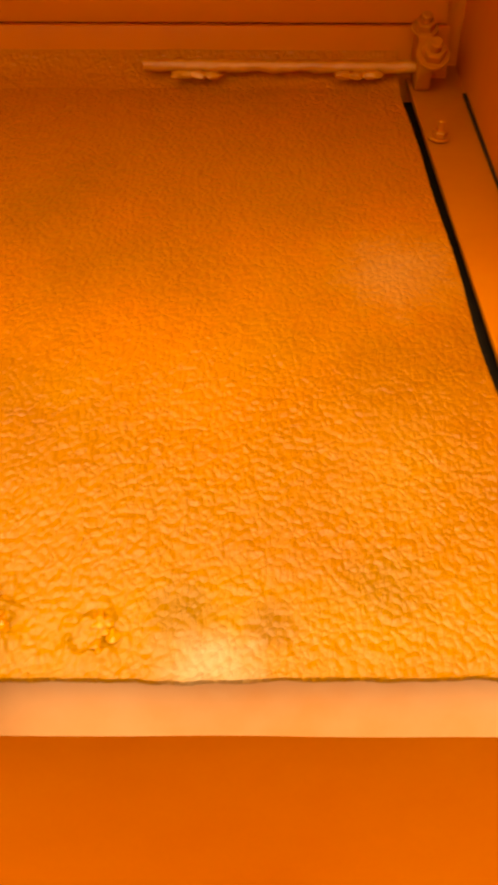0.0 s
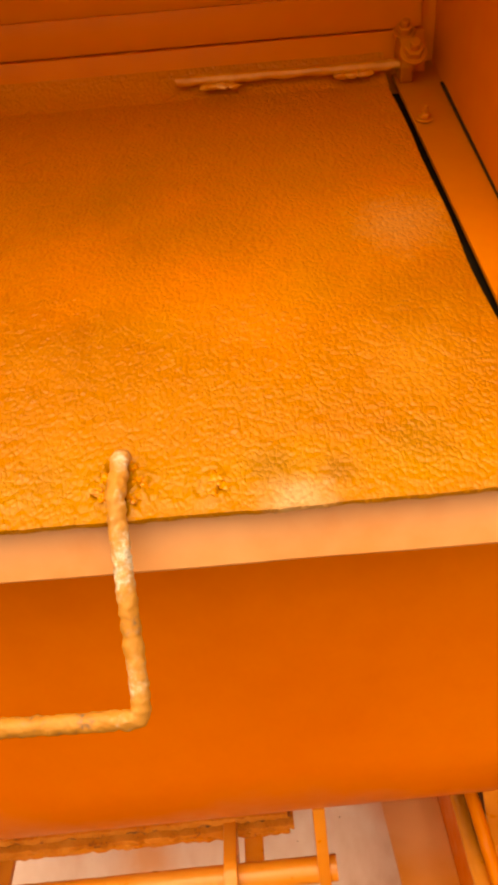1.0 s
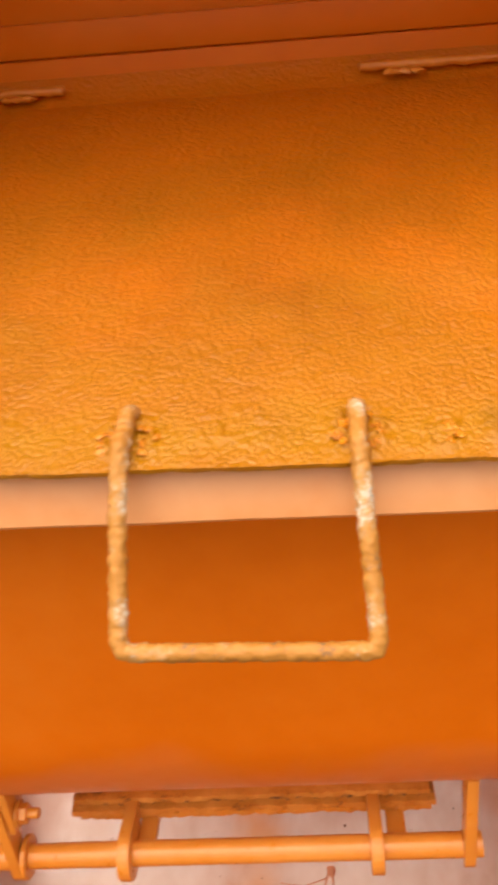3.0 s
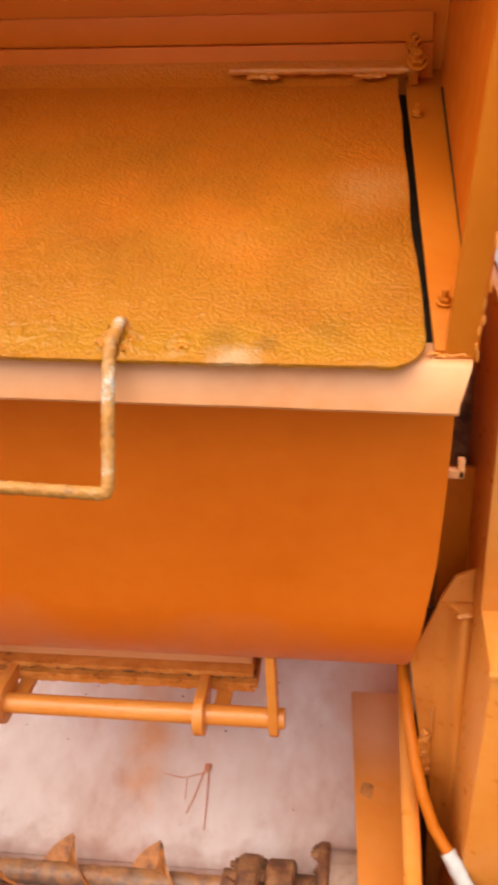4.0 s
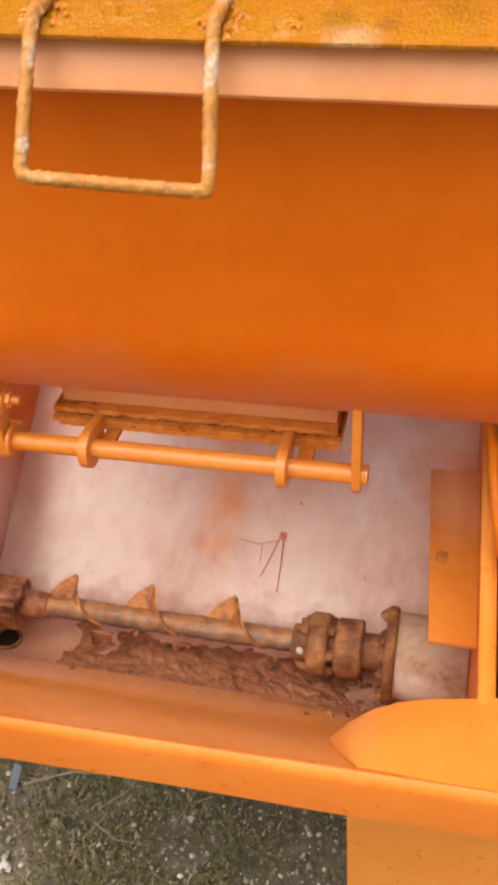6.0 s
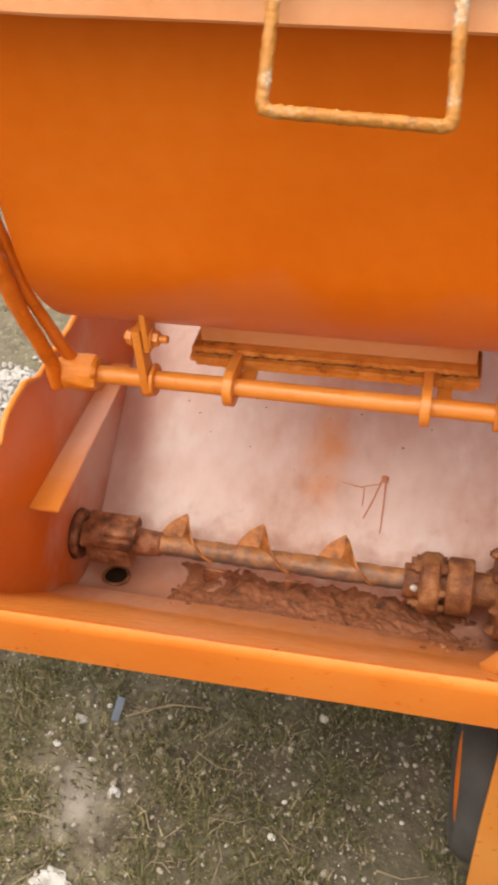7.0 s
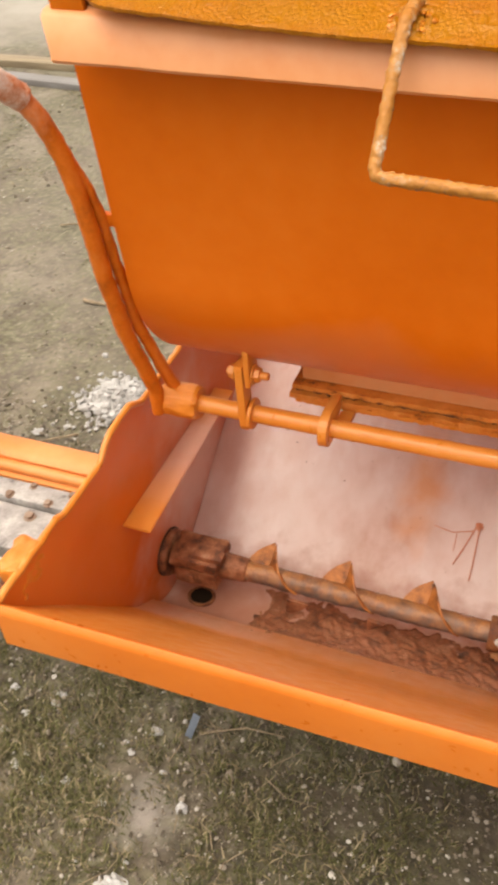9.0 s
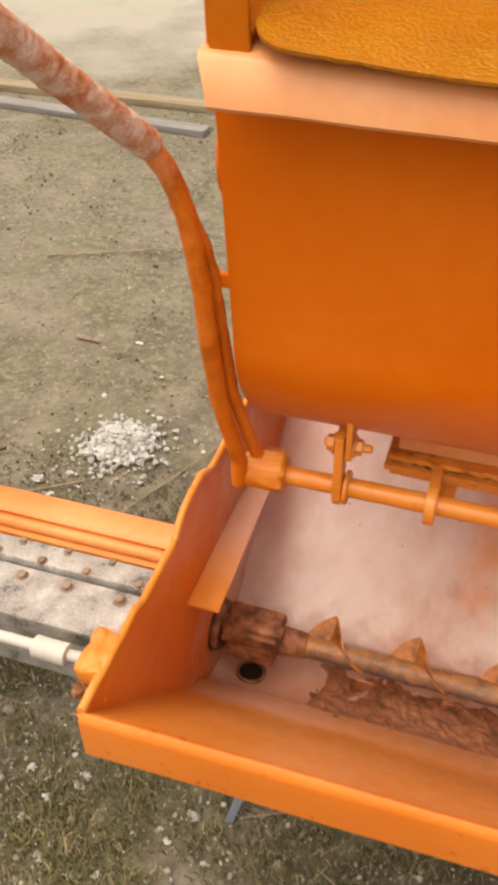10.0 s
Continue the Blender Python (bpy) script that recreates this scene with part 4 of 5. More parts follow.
part("drain_ring", tube([(-0.464 + 0.025 * math.cos(a), 0.137 + 0.022 * math.sin(a), 0.297 - 0.1 * 0.022 * math.sin(a)) for a in span(0, 2 * math.pi, 20)], 0.0035, 8), M_RUST, hopper)
# no hole is cut: a near-black disc stands in for its dark inside
part("drain_hole", cyl((-0.464, 0.137, 0.288), (-0.464, 0.137, 0.2975), 0.0235, seg=24), M_DARK, hopper, "dark drain hole in the trough")


def runs():
    def back(x, f):
        y = 0.30 + 0.16 * f
        return Vector((x, y, 0.366 + (y - 0.30) * 0.685 + 0.002))
    return join(
        blob(back(0.014, 0.42), 0.009, 0.5, 60, 2, (0.8, 1.3, 0.2)),
        tube([back(0.016, 0.42), back(0.017, 0.1), back(0.016, -0.12)], 0.0013, 6, 0.0005, 80, 0.01),
        tube([back(0.010, 0.40), back(-0.006, 0.15), back(-0.018, 0.0)], 0.0015, 6, 0.0006, 80, 0.01),
        tube([back(0.010, 0.36), back(-0.03, 0.30), back(-0.065, 0.33)], 0.0010, 6, 0.0004, 80, 0.01),
        tube([back(-0.022, 0.3), back(-0.022, 0.12)], 0.0009, 6, 0.0004, 80, 0.01))


part("paint_run", runs(), M_DRIP, hopper, "red-orange paint runs on the pale slope")
for _ in range(34):
    x, f = random.uniform(-0.45, 0.27), random.uniform(-0.1, 1.4)
    y = 0.30 + 0.16 * f
    part("dirt_speck", blob((x, y, 0.367 + (y - 0.30) * 0.685), 0.0008 + 0.0022 * random.random() ** 2, 0.5, 200, 1, (1, 1, 0.3)), M_RUST, hopper)

# ---- auger ----
auger = thing("auger_shaft", (-0.1, AY, AZ), "worn rusty auger shaft with three curved blades", "auger")
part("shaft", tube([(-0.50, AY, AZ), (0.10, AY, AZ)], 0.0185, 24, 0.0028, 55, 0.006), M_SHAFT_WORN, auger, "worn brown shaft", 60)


def blade(x):
    """A curved fin that stands back and up from the shaft, and the strip that winds from it over the shaft's front."""
    d = Vector((0, 0.86, 0.51))
    side = Vector((0, -0.51, 0.86))
    c = Vector((x, AY, AZ))
    edge = [(-0.044, 0.014), (-0.041, 0.022), (-0.036, 0.031), (-0.029, 0.040), (-0.020, 0.048), (-0.010, 0.055), (-0.003, 0.0595), (0.001, 0.062), (0.0025, 0.060), (0.0025, 0.050), (0.0035, 0.040), (0.006, 0.029), (0.011, 0.014)]
    fin = bmesh.new()
    rows = []
    for u, r in edge:
        lean = side * (0.010 * (r / 0.06) ** 2 - 0.10 * (u + 0.03))
        rows.append((fin.verts.new(c + Vector((u, 0, 0)) + d * r + lean - side * 0.0011), fin.verts.new(c + Vector((u, 0, 0)) + d * r + lean + side * 0.0011)))
    for a, b in zip(rows, rows[1:] + rows[:1]):
        fin.faces.new((a[0], b[0], b[1], a[1]))
    fin.faces.new([r[0] for r in rows])
    fin.faces.new([r[1] for r in rows][::-1])
    strip = bmesh.new()
    rows = []
    for i in range(25):
        f = i / 24
        a = math.radians(-60 + 175 * f)
        q = Vector((0, -math.sin(a), math.cos(a)))
        m = Vector((x + 0.002 + 0.058 * f, AY, AZ))
        out = 0.021 + 0.038 * (1 - f) ** 2.2
        rows.append([strip.verts.new(m + q * r + Vector((w, 0, 0))) for r, w in ((0.014, -0.004), (0.014, 0.004), (out, 0.0016), (out, -0.0016))])
    for a, b in zip(rows, rows[1:]):
        for k in range(4):
            strip.faces.new((a[k], a[(k + 1) % 4], b[(k + 1) % 4], b[k]))
    strip.faces.new(rows[0][::-1])
    strip.faces.new(rows[-1])
    return lumps(join(fin, strip), 0.0005, 90)


for x in (-0.329, -0.186, -0.038):
    part("blade", blade(x), M_BLADE, auger, "", 50)
for x, k in ((-0.262, 1.0), (-0.118, 0.7)):
    part("blade_root", lumps(prism([(x - 0.018 * k, AZ - 0.008), (x + 0.024 * k, AZ - 0.010), (x + 0.010 * k, AZ - 0.030 * k), (x - 0.012 * k, AZ - 0.050 * k), (x - 0.020 * k, AZ - 0.044 * k)], "y", AY - 0.034, AY - 0.028, 0.001), 0.002, 50), M_JOINT, auger, "lower end of a blade")
part("joint_flange", lumps(cyl((-0.529, AY, AZ), (-0.515, AY, AZ), 0.046, seg=30, bev=0.003), 0.002, 50, 1), M_JOINT, auger, "rusty round joint flange", 50)
part("joint_neck", lumps(cyl((-0.516, AY, AZ), (-0.49, AY, AZ), 0.027, seg=24, bev=0.002), 0.002, 50, 1), M_JOINT, auger, "", 50)
part("joint_block", lumps(box(-0.502, -0.418, AY - 0.036, AY + 0.030, AZ - 0.034, AZ + 0.008, 0.004), 0.0035, 60, 3), M_JOINT, auger, "rusty square joint block", 50)
part("joint_cap", lumps(box(-0.507, -0.412, AY - 0.039, AY + 0.032, AZ + 0.012, AZ + 0.036, 0.005), 0.0035, 50, 3), M_JOINT, auger, "", 50)
part("joint_ear", lumps(box(-0.462, -0.404, AY - 0.030, AY - 0.004, AZ + 0.030, AZ + 0.046, 0.004), 0.003, 55, 2), M_JOINT, auger, "", 50)
part("shaft_sleeve", lumps(cyl((-0.432, AY, AZ), (-0.365, AY, AZ), 0.027, 0.022, seg=22, bev=0.003), 0.002, 55), M_JOINT, auger)
part("bolt", bolt((-0.468, AY - 0.036, AZ - 0.012), (0, -1, 0.2), 0.011, 0.006, 0.0), M_JOINT, auger)
half = part("coupling_disc", lumps(cyl((0.098, AY, AZ), (0.130, AY, AZ), 0.053, seg=28, bev=0.004), 0.002, 50), M_RUST, auger, "rusty coupling half", 50)
part("coupling_disc", lumps(cyl((0.142, AY, AZ), (0.186, AY, AZ), 0.049, seg=10, bev=0.004), 0.002, 50), M_RUST, auger, "rusty coupling half", 40)
part("coupling_core", lumps(cyl((0.07, AY, AZ), (0.225, AY, AZ), 0.030, seg=20), 0.002, 50), M_RUST, auger)
for k in range(5):
    a = math.radians(-60 + 60 * k)
    part("bolt", bolt((0.130, AY - 0.038 * math.sin(a), AZ + 0.038 * math.cos(a)), (1, 0, 0), 0.010, 0.008, 0.01), M_RUST, half)
    part("bolt", bolt((0.098, AY - 0.036 * math.sin(a), AZ + 0.036 * math.cos(a)), (-1, 0, 0), 0.010, 0.008, 0.01), M_RUST, half)
part("plaster_spot", blob((0.088, AY - 0.040, AZ + 0.03), 0.006, 0.4, 90, 2), M_PLASTER, auger, "white plaster spot")

inlet = thing("suction_pipe", (0.28, AY, AZ), "pale suction pipe with a rusty flange behind the auger", "pipe")
ring = part("flange_ring", lumps(cyl((0.222, AY, AZ), (0.239, AY, AZ), 0.078, seg=36, bev=0.003), 0.002, 60), M_RUST, inlet, "rusty flange", 50)
part("pipe_body", cyl((0.238, AY, AZ), (HX1, AY, AZ), 0.070, seg=40), M_PIPE, inlet, "", 60)
for k in range(8):
    a = math.radians(20 + 45 * k)
    part("bolt", bolt((0.222, AY - 0.068 * math.sin(a), AZ + 0.068 * math.cos(a)), (-1, 0, 0), 0.008, 0.006, 0.006), M_RUST, ring)


def sludge(x0, x1, y0, y1, amp, seedz, nx=110, ny=34):
    verts, faces = [], []
    for j in range(ny + 1):
        for i in range(nx + 1):
            x, y = x0 + (x1 - x0) * i / nx, y0 + (y1 - y0) * j / ny
            u, v = 2 * i / nx - 1, 2 * j / ny - 1
            rim = 1 - max(abs(u) ** 4, abs(v) ** 2.5) * 1.3
            lump = 1.05 * noise.noise((x * 20, y * 22, seedz)) + 0.55 * noise.noise((x * 55, y * 60, seedz)) + 0.26 * noise.noise((x * 110, y * 110, seedz)) + 0.06 * noise.noise((x * 260, y * 260, seedz))
            h = amp * (0.95 * rim - 0.22 + 0.62 * lump)
            verts.append((x, y, slope_low(y) + 0.006 + max(-0.004, h)))
    n = nx + 1
    for j in range(ny):
        for i in range(nx):
            faces.append((j * n + i, j * n + i + 1, (j + 1) * n + i + 1, (j + 1) * n + i))
    me = bpy.data.meshes.new("mortar_residue")
    me.from_pydata(verts, [], faces)
    me.materials.append(M_SLUDGE)
    me.shade_smooth()
    return tagged(new("mortar_residue", me), "brown lumpy dried mortar residue in the trough", "residue", kind="stuff")


sludge(-0.37, 0.21, 0.062, 0.20, 0.016, 3.0, 420, 120)
crumbs = []
for _ in range(420):
    x, y = random.uniform(-0.36, 0.21), min(0.17, max(0.03, random.gauss(0.092, 0.022)))
    if noise.noise((x * 9, y * 9, 2)) > -0.15:
        crumbs.append(blob((x, y, slope_low(y) + 0.007), 0.0012 + 0.0055 * random.random() ** 3, 0.7, 90, 1))
solo("rust_crumbs", join(*crumbs), M_RUST, "rusty crumbs and chips in the trough", "crumbs", kind="stuff", smooth=20)

# ---- chassis at the side: beam, cement-smeared slabs, pipe ----
beam = thing("chassis_beam", (-1.0, 0.23, 0.0), "orange channel beam of the machine's chassis", "beam")
part("channel", sheet([(0.272, 0.40), (0.272, 0.478), (0.266, 0.482), (0.226, 0.482), (0.222, 0.478), (0.222, 0.455), (0.19, 0.452), (0.186, 0.43)], -1.75, -0.537, 0.005, 20, 0.001, 5), M_BEAM, beam, "", 50)
part("leg", box(-1.62, -1.55, 0.20, 0.27, -0.01, 0.40, 0.004), M_PAINT, beam)
part("leg", box(-0.62, -0.56, 0.20, 0.268, -0.01, 0.40, 0.004), M_PAINT, beam)
part("tie_plate", box(-0.60, -0.536, 0.0, 0.27, 0.30, 0.40, 0.004), M_PAINT, beam)
part("rod", tube([(-1.2, 0.208, 0.464), (-0.58, 0.208, 0.464)], 0.012, 14, 0.0006, 40, 0.02), M_BEAM, beam, "", 60)
part("rod_end", lumps(cyl((-0.585, 0.208, 0.464), (-0.545, 0.208, 0.464), 0.0095, seg=14), 0.001, 60), M_RUST, beam)

slab = thing("pump_block", (-0.85, 0.07, 0.30), "cement-smeared steel pump block with bolt heads", "pump block")
bar = part("upper_bar", lumps(box(-1.70, -0.545, 0.122, 0.168, 0.36, 0.475, 0.004), 0.0015, 30, 6), M_CEMENT, slab, "", 50)
wide = part("wide_plate", lumps(box(-1.70, -0.545, 0.012, 0.114, 0.428, 0.468, 0.006), 0.002, 30, 6), M_CEMENT, slab, "", 50)
part("under_block", box(-1.65, -0.56, 0.085, 0.16, 0.2, 0.43, 0.004), M_CEMENT, slab)
part("foot", box(-1.5, -1.4, 0.03, 0.15, -0.01, 0.21, 0.004), M_CEMENT, slab)
for x in (-0.955, -0.865, -0.778, -0.678, -1.06, -1.16):
    part("bolt", lumps(bolt((x, 0.092, 0.467), (0, 0, 1), 0.009, 0.008, 0.003), 0.001, 90), M_BOLT, wide)
    part("bolt", lumps(bolt((x + 0.02, 0.129, 0.473), (0, -0.2, 1), 0.007, 0.006, 0.002), 0.001, 90), M_BOLT, bar)
    part("bolt", lumps(bolt((x + 0.055, 0.161, 0.472), (0, 0.2, 1), 0.007, 0.006, 0.002), 0.001, 90), M_BOLT, bar)

wp = thing("water_pipe", (-0.9, -0.038, 0.47), "thin white pipe with a coupling running into the hopper", "pipe")
part("pipe", tube([(-1.7, -0.040, 0.478), (-0.62, -0.037, 0.478)], 0.0095, 14, 0.0006, 40, 0.01), M_WHITE, wp, "", 60)
part("coupling", lumps(cyl((-0.765, -0.038, 0.478), (-0.705, -0.038, 0.478), 0.0185, seg=20), 0.001, 60), M_WHITE, wp)
part("pipe_bracket", box(-1.3, -1.27, -0.05, 0.02, 0.44, 0.466, 0.003), M_WHITE, wp)
clampk = thing("hose_clamp", (-0.545, -0.20, 0.72), "lumpy orange clamp on the hopper's rim", "clamp")
part("clamp_body", lumps(box(-0.552, -0.518, -0.222, -0.158, 0.704, 0.762, 0.006), 0.0045, 75, 5), M_ROUGH_PAINT, clampk, "", 50)
part("bolt", bolt((-0.545, -0.222, 0.722), (-0.5, -0.85, 0.1), 0.010, 0.008, 0.006), M_RUST, clampk)

prop = thing("steel_post", (-1.10, 0.30, 0.47), "pale post with a crusted foot on the chassis beam", "post")
part("column", tube([(-1.120, 0.30, 0.50), (-1.110, 0.31, 0.75), (-1.096, 0.32, 1.05)], 0.042, 20, 0.002, 20, 0.02), M_PINKSTEEL, prop, "", 60)
part("crusted_foot", lumps(box(-1.215, -1.070, 0.22, 0.35, 0.485, 0.575, 0.012), 0.010, 32, 4), M_WHITE, prop, "", 50)
part("saddle", lumps(box(-1.22, -1.06, 0.20, 0.30, 0.470, 0.50, 0.006), 0.003, 40, 2), M_ROUGH_PAINT, prop, "", 50)

# ---- engine side: cabinet, frame plate, hose, mudguard ----
cab = thing("engine_cabinet", (0.65, 0.3, 0.0), "orange sheet-steel engine cabinet beside the drum", "cabinet")
lower = box(0.415, 1.05, 0.0, 0.75, 0.25, 1.016, 0.008)
for v in lower.verts:
    if v.co.x < 0.5:
        v.co.x += 0.055 * max(-0.4, v.co.z - 1.016)
part("lower_body", lower, M_PAINT, cab)
part("upper_body", prism([(0.414, 0.10), (1.05, 0.10), (1.05, 0.75), (0.417, 0.75)], "z", 1.012, 1.357, 0.008), M_PAINT, cab)
part("skid", box(0.42, 1.0, 0.05, 0.7, -0.01, 0.255, 0.004), M_DARK, cab)
part("top_cover", box(0.424, 1.05, 0.13, 0.75, 1.3575, 1.363, 0.002), M_PLASTER, cab, "pale top cover")
part("trim_strip", box(0.4135, 1.05, -0.003, 0.004, 1.011, 1.019, 0.0015), M_PAINT, cab)
part("frame_plate", prism([(0.414, 1.035), (0.392, 1.024), (0.378, 0.995), (0.366, 0.957), (0.344, 0.895), (0.352, 0.829), (0.364, 0.738), (0.390, 0.61), (0.400, 0.40), (0.412, 0.40)], "y", 0.150, 0.156, 0.0015), M_PAINT, cab, "", 50)
# darker paint than the frame plate, to carry the gap's shade
part("upper_plate", box(0.3775, 0.4145, 0.222, 0.228, 0.92, 1.13, 0.001), M_RAIL, cab)
fold = prism([(0.372, 0.150), (0.384, 0.146), (0.392, 0.138), (0.398, 0.129), (0.403, 0.126), (0.408, 0.128), (0.413, 0.135), (0.420, 0.144), (0.420, 0.150)], "z", 0.40, 0.988, 0.003)
for v in fold.verts:
    v.co.x += 0.016 * (0.985 - v.co.z)
part("column", fold, M_PAINT, cab, "rounded fold standing out of the frame plate", 70)
# small bump added for the highlight at the fold's top
part("weld_spot", blob((0.403, 0.130, 0.984), 0.0065, 0.5, 160, 3, (1.5, 0.9, 0.6)), M_PAINT, cab)
# added plate, coloured dark for the shaded gap behind the frame plate
part("inner_plate", box(0.3575, 0.412, 0.205, 0.211, 0.20, 0.93, 0.001), M_DARK_BROWN, cab, "dark plate added for the shade behind the frame plate")
# added plate whose dark brown stands in for the gap's shade
part("gap_plate", box(0.369, 0.4185, 0.30, 0.306, 0.60, 1.35, 0.001), M_JOINT, cab, "brown plate added for the shade in the gap beside the drum")
part("weld_patch", join(blob((0.3675, 0.149, 0.728), 0.018, 0.35, 110, 4, (0.55, 0.3, 2.2)), *[blob((0.3675 + random.uniform(-0.007, 0.007), 0.146, 0.692 + 0.0036 * k), random.uniform(0.003, 0.006), 0.6, 160, 2, (1, 0.6, 1.2)) for k in range(22)], *[blob((0.376 + random.uniform(-0.001, 0.001), 0.148, 0.765 + 0.006 * k), 0.0028, 0.6, 160, 2, (1, 0.6, 1.2)) for k in range(9)]), M_PAINT, cab, "lumpy painted weld", 70)

hose = thing("hose", (0.33, 0.05, 0.75), "orange-painted hose with a white taped end", "hose")
part("hose_run", tube([(0.336, 0.20, 0.855), (0.3395, 0.15, 0.845), (0.343, 0.115, 0.83), (0.350, 0.08, 0.80), (0.3605, 0.05, 0.768), (0.374, 0.03, 0.736), (0.3925, 0.009, 0.714)], 0.0074, 14, 0.0006, 40, 0.008), M_RAIL, hose, "", 60)
part("taped_end", tube([(0.390, 0.012, 0.717), (0.404, -0.006, 0.701), (0.420, -0.024, 0.682), (0.434, -0.040, 0.662)], 0.0096, 14, 0.002, 60, 0.005), M_WHITE, hose, "white taped hose end", 60)
part("fitting", lumps(cyl((0.433, -0.038, 0.664), (0.456, -0.066, 0.622), 0.022, seg=20), 0.001, 60), M_CEMENT, hose, "grey metal fitting")
part("pipe_bracket", lumps(turned(box(-0.040, 0.040, -0.022, 0.022, -0.006, 0.006, 0.002), Matrix.Translation((0.418, -0.052, 0.612)) @ Matrix.Rotation(-0.25, 4, "Z")), 0.001, 60), M_CEMENT, hose, "cement-grey bracket under the fitting")

guard = thing("mudguard", (0.45, -0.2, 0.05), "orange mudguard plate over a wheel", "mudguard")
curve = [(0.207 + 0.004 * math.sin(f * 3) + 0.03 * max(0, f - 0.45) ** 1.5, 0.70 - 0.60 * f) for f in span(0, 1, 14)]
part("guard_plate", prism(curve + [(0.9, 0.10), (0.9, 0.70)], "y", -0.240, -0.234, 0.001), M_PAINT, guard)

wheel = thing("wheel", (0.30, -0.05, 0.0), "dusty black rubber wheel standing on the ground", "wheel")


def turned_ring(section, c, seg=56):
    """A closed section of (x, radius) turned about the x axis through c."""
    bm = bmesh.new()
    rings = [[bm.verts.new((c[0] + x, c[1] + r * math.cos(2 * math.pi * k / seg), c[2] + r * math.sin(2 * math.pi * k / seg))) for x, r in section] for k in range(seg)]
    m = len(section)
    for a, b in zip(rings, rings[1:] + rings[:1]):
        for k in range(m):
            bm.faces.new((a[k], a[(k + 1) % m], b[(k + 1) % m], b[k]))
    return bm


part("tyre", turned_ring([(0.012, 0.078), (0.0, 0.095), (-0.002, 0.112), (0.008, 0.124), (0.026, 0.132), (0.05, 0.135), (0.055, 0.130), (0.062, 0.130), (0.067, 0.135), (0.095, 0.135), (0.118, 0.124), (0.128, 0.110), (0.124, 0.092), (0.112, 0.078)], (0.196, -0.05, 0.131)), M_RUBBER, wheel, "", 40)
part("rim", turned_ring([(0.016, 0.020), (0.014, 0.060), (0.004, 0.074), (0.006, 0.082), (0.030, 0.080), (0.034, 0.020)], (0.196, -0.05, 0.131), 40), M_LEVER, wheel, "orange-red painted wheel rim", 40)

# ---- ground litter ----


def planks(name, x0, y0, x1, y1, w, h, m, label):
    a, b = Vector((x0, y0, 0)), Vector((x1, y1, 0))
    d = (b - a)
    bm = box(0, d.length, -w / 2, w / 2, -0.004, h, 0.003)
    turned(bm, Matrix.Translation(a) @ Matrix.Rotation(math.atan2(d.y, d.x), 4, "Z"))
    return solo(name, bm, m, label, "board", "boards on the ground")


planks("board", -3.9, 3.69, -1.45, 3.60, 0.10, 0.035, M_WOOD, "long pale yellow board lying on the ground")
planks("board", -3.9, 3.50, -1.75, 3.28, 0.09, 0.03, M_GREYWOOD, "long grey board lying on the ground")


def heap():
    some = [blob((-1.14, 0.950, 0.0), 0.076, 0.5, 60, 4, (1.1, 1.1, 0.42))]
    for _ in range(900):
        a, r = random.uniform(0, 6.28), abs(random.gauss(0, 0.066))
        x, y = -1.14 + r * math.cos(a) * 1.15, 0.950 + r * math.sin(a) * 1.1
        h = 0.048 * math.exp(-(r / 0.075) ** 2)
        some.append(blob((x, y, h * random.uniform(0.4, 1.0)), 0.002 + 0.010 * random.random() ** 2.2, 0.7, 90, 1))
    return join(*some)


solo("plaster_heap", heap(), M_PLASTER, "small crumbly heap of white plaster on the soil", "heap", kind="stuff", smooth=20)


def pebbles():
    verts, faces = [], []
    base = bmesh.new()
    bmesh.ops.create_icosphere(base, subdivisions=1, radius=1.0)
    bv, bf = [v.co.copy() for v in base.verts], [[v.index for v in f.verts] for f in base.faces]
    base.free()
    for k in range(27000):
        if k < 24000:
            x, y = random.uniform(-1.5, 0.5), random.uniform(-0.85, 0.9)
        else:
            x, y = random.uniform(-3.6, 0.2), random.uniform(0.4, 3.6)
        far = 1.0 if k < 24000 else 1.5
        r = far * (0.0022 if k % 3 == 0 else 0.0013) + 0.0045 * random.random() ** 3.5 + (0.008 * random.random() if random.random() < 0.012 else 0)
        o = len(verts)
        rot = Euler((random.uniform(0, 6), random.uniform(0, 6), random.uniform(0, 6))).to_matrix()
        sq = Vector((random.uniform(0.7, 1.4), random.uniform(0.7, 1.3), random.uniform(0.5, 0.9)))
        for v in bv:
            p = rot @ Vector((v.x * sq.x, v.y * sq.y, v.z * sq.z)) * r * random.uniform(0.85, 1.15)
            verts.append((x + p.x, y + p.y, 0.002 + r * 0.25 + p.z))
        faces += [[o + i for i in f] for f in bf]
    me = bpy.data.meshes.new("gravel")
    me.from_pydata(verts, [], faces)
    me.materials.append(M_STONE)
    return tagged(new("gravel", me), "scattered pale gravel and crumbs on the soil", "gravel", kind="stuff")


an, al = M_GRASS.node_tree.nodes, M_GRASS.node_tree.links
blade_random = an.new("ShaderNodeNewGeometry")
blade_ramp = ramp(an, ((0.0, (0.048, 0.048, 0.016)), (0.35, (0.092, 0.094, 0.030)), (0.52, (0.135, 0.128, 0.046)), (0.66, (0.130, 0.105, 0.055)), (0.80, (0.165, 0.132, 0.075)), (0.93, (0.24, 0.195, 0.110)), (1.0, (0.36, 0.30, 0.19))))
al.new(blade_random.outputs["Random Per Island"], blade_ramp.inputs["Fac"])
al.new(blade_ramp.outputs["Color"], an["Principled BSDF"].inputs["Base Color"])
gravel = pebbles()
gn, gl = M_STONE.node_tree.nodes, M_STONE.node_tree.links
isl = gn.new("ShaderNodeNewGeometry")
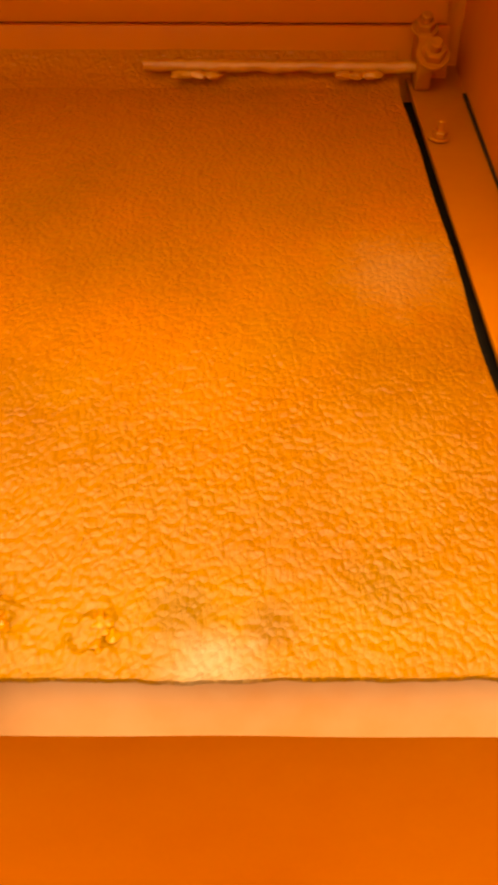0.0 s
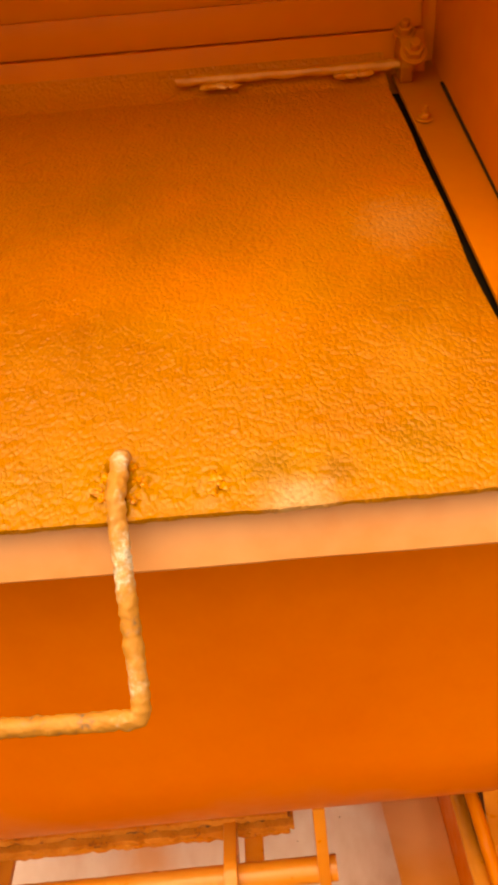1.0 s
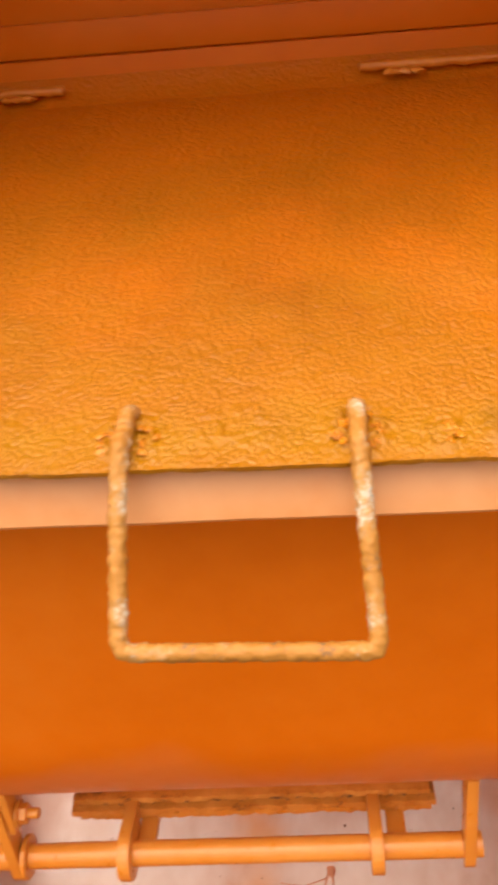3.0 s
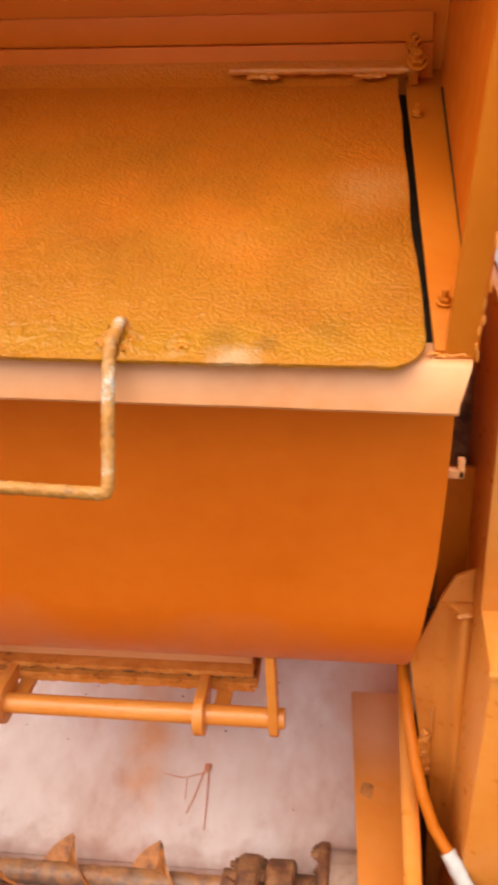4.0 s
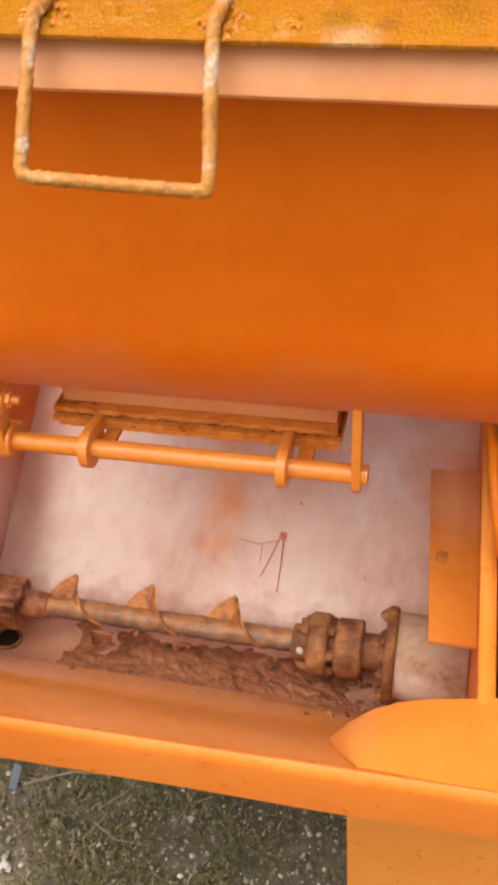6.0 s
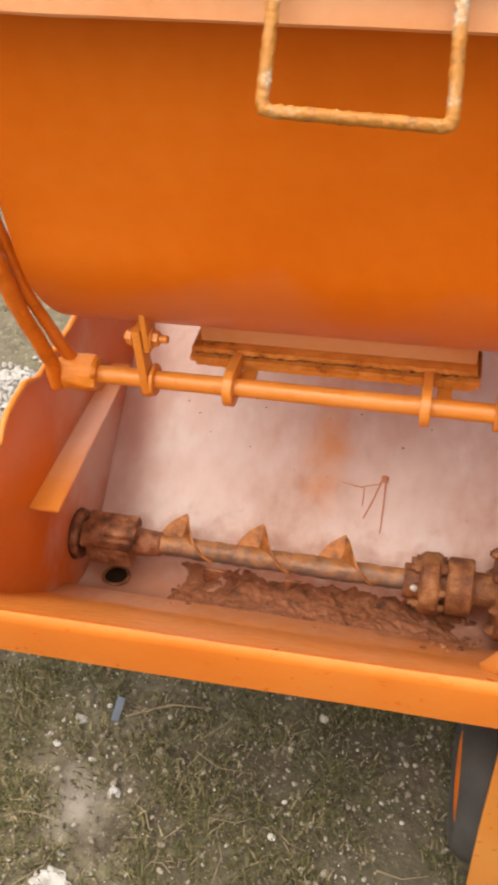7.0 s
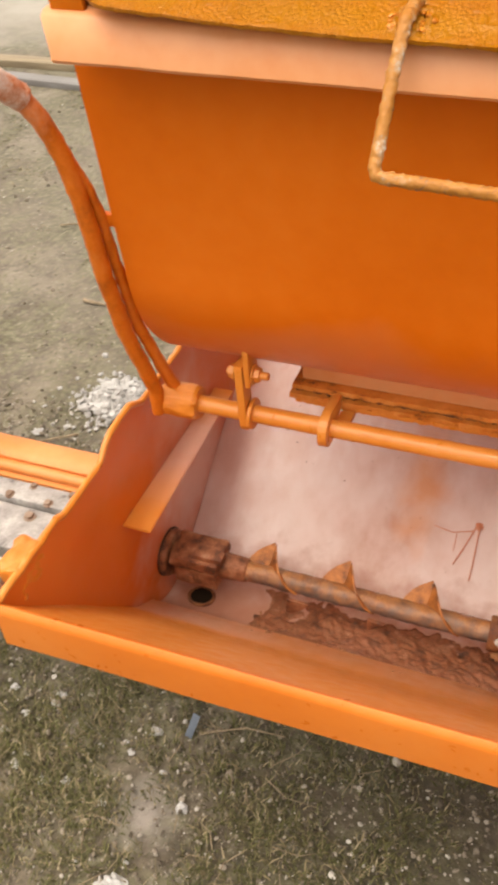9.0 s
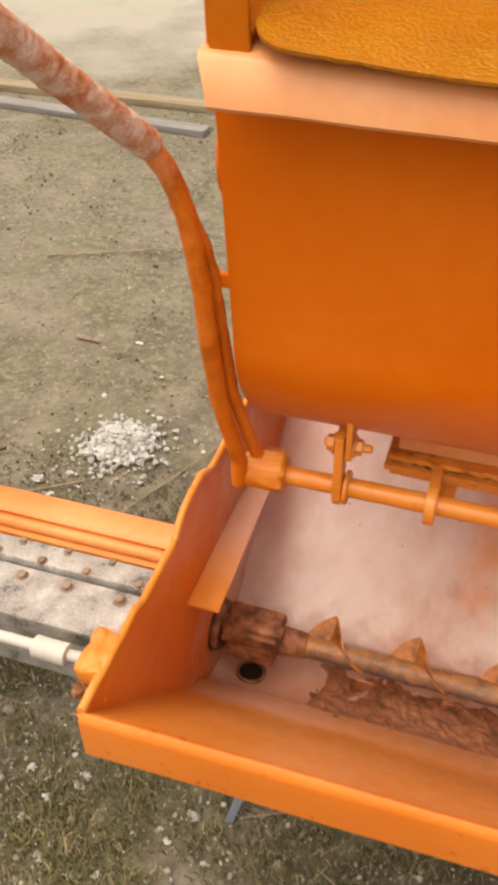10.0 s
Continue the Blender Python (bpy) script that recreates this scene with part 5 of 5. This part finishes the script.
ir = ramp(gn, ((0.0, (0.085, 0.068, 0.048)), (0.40, (0.15, 0.122, 0.088)), (0.72, (0.27, 0.23, 0.18)), (0.92, (0.36, 0.33, 0.28)), (1.0, (0.56, 0.54, 0.50))))
gl.new(isl.outputs["Random Per Island"], ir.inputs["Fac"])
gl.new(ir.outputs["Color"], gn["Principled BSDF"].inputs["Base Color"])


def grass(first, last, material):
    verts, faces = [], []
    for k in range(first, last):
        if k < 190000:
            x, y = random.uniform(-1.5, 0.5), random.uniform(-0.85, 0.95)
        else:
            x, y = random.uniform(-3.4, 0.2), random.uniform(0.3, 3.4)
        thick = noise.noise((x * 3.6, y * 3.6, 4)) + 0.8 * noise.noise((x * 13, y * 13, 6)) + 0.5 * noise.noise((x * 40, y * 40, 8))
        if k < 190000:
            thick -= 3.2 * max(0.0, 0.32 - min(x + 1.5, 0.5 - x, y + 0.85, 0.95 - y))
        if thick < (random.uniform(-0.45, 0.45) if k < 190000 else random.uniform(0.15, 0.75)):
            continue
        h, w = random.uniform(0.006, 0.024) * (0.7 + 0.5 * min(1.0, max(0.0, thick))) * (1.0 if k < 190000 else 0.5), random.uniform(0.0008, 0.0019)
        a, lean = random.uniform(0, 6.28), random.uniform(0.3, 1.6)
        d, s = Vector((math.cos(a), math.sin(a), 0)), Vector((-math.sin(a), math.cos(a), 0))
        o = len(verts)
        p = Vector((x, y, -0.002))
        mid, top = p + d * h * lean * 0.4 + Vector((0, 0, h * 0.7)), p + d * h * lean + Vector((0, 0, h))
        for q in (p - s * w, p + s * w, mid + s * w * 0.8, mid - s * w * 0.8, top):
            verts.append(tuple(q))
        faces += [(o, o + 1, o + 2, o + 3), (o + 3, o + 2, o + 4)]
    me = bpy.data.meshes.new("grass")
    me.from_pydata(verts, [], faces)
    me.materials.append(material)
    return tagged(new("grass", me), "short sparse grass and moss in the soil", "grass", kind="stuff")


grass(0, 190000, M_GRASS)
grass(190000, 270000, M_GRASS)


def twig(points, r, label="dry twig lying on the soil"):
    return solo("twig", tube(points, r, 8, r * 0.3, 80, 0.01, ends=(1, 0.5)), M_TWIG, label, "twig", "twigs")


twig([(-1.50, 0.62, 0.006), (-1.35, 0.65, 0.010), (-1.17, 0.77, 0.008)], 0.006)
twig([(-1.05, 0.62, 0.006), (-0.93, 0.86, 0.012), (-0.86, 1.02, 0.006)], 0.004)
twig([(-1.52, 1.42, 0.008), (-1.43, 1.41, 0.010)], 0.008, "short dark stick lying on the soil")
twig([(-0.45, 0.01, 0.006), (-0.36, 0.05, 0.012), (-0.28, 0.06, 0.006)], 0.003)
twig([(-1.9, 1.9, 0.01), (-1.4, 2.1, 0.015), (-0.9, 2.15, 0.01)], 0.004)
for k in range(64):
    x, y, a, l = random.uniform(-1.2, 0.3), random.uniform(-0.6, 0.2), random.uniform(0, 6.28), random.uniform(0.03, 0.12)
    twig([(x, y, 0.004), (x + l * 0.5 * math.cos(a), y + l * 0.5 * math.sin(a), 0.012), (x + l * math.cos(a + 0.3), y + l * math.sin(a + 0.3), 0.004)], 0.0013, "thin dry stalk on the soil")
solo("plastic_shard", turned(box(-0.008, 0.008, -0.001, 0.001, -0.004, 0.055, 0.0005), Matrix.Translation((-0.469, 0.0, 0.004)) @ Matrix.Rotation(-0.5, 4, "X") @ Matrix.Rotation(0.25, 4, "Y")), M_BLUE, "blue-grey plastic shard stuck in the soil", "shard")
for x, y, r in ((-0.709, -0.184, 0.012), (-0.785, -0.171, 0.012), (-0.48, -0.312, 0.022), (-0.455, -0.325, 0.016), (-0.502, -0.322, 0.014), (-0.643, -0.470, 0.026), (-1.045, -0.013, 0.016), (-1.018, 0.017, 0.014), (-0.94, -0.058, 0.014), (-1.104, -0.005, 0.016), (-0.772, -0.026, 0.012), (-0.848, -0.111, 0.012), (-1.3, 0.75, 0.018), (-1.24, 0.70, 0.016), (-1.30, 1.45, 0.012)):
    solo("plaster_crumb", blob((x, y, r * 0.15), r * 0.7, 1.1, 110, 3, (1.3, 1, 0.45)), M_PLASTER, "white plaster crumb on the soil", "crumb", "plaster crumbs", smooth=20)


for _ in range(22):
    x, y, r = random.uniform(-0.95, -0.42), random.uniform(-0.48, 0.02), random.uniform(0.004, 0.010)
    solo("plaster_crumb", blob((x, y, r * 0.2), r, 1.1, 140, 2, (1.2, 1, 0.6)), M_PLASTER, "white plaster crumb on the soil", "crumb", "plaster crumbs", smooth=20)


def shrub(x, y, h):
    t = thing("shrub", (x, y, 0), "dull green shrub behind the machine", "shrub", "shrubs")
    part("stem", join(*[tube([(x, y, -0.02), (x + random.uniform(-0.3, 0.3), y + random.uniform(-0.2, 0.2), h * 0.5), (x + random.uniform(-0.6, 0.6), y + random.uniform(-0.4, 0.4), h)], 0.03, 8, 0.004, 10, 0.1, ends=(1, 0.3)) for _ in range(6)]), M_TWIG, t)
    verts, faces = [], []
    for _ in range(2600):
        p = Vector((x + random.gauss(0, 0.45), y + random.gauss(0, 0.35), abs(random.gauss(0.55, 0.3)) * h))
        s = random.uniform(0.03, 0.07)
        m = Euler((random.uniform(0, 6), random.uniform(0, 6), 0)).to_matrix()
        o = len(verts)
        verts += [tuple(p + m @ Vector(q)) for q in ((-s * 0.4, 0, 0), (0, -s, 0.2 * s), (s * 0.4, 0, 0), (0, s, 0.2 * s))]
        faces.append((o, o + 1, o + 2, o + 3))
    me = bpy.data.meshes.new("foliage")
    me.from_pydata(verts, [], faces)
    me.materials.append(M_LEAF)
    hang(new("foliage", me), t)


for x, y, h in ((2.6, 6.2, 1.6), (3.6, 6.6, 2.0), (1.7, 6.8, 1.5), (4.6, 6.2, 1.8)):
    shrub(x, y, h)
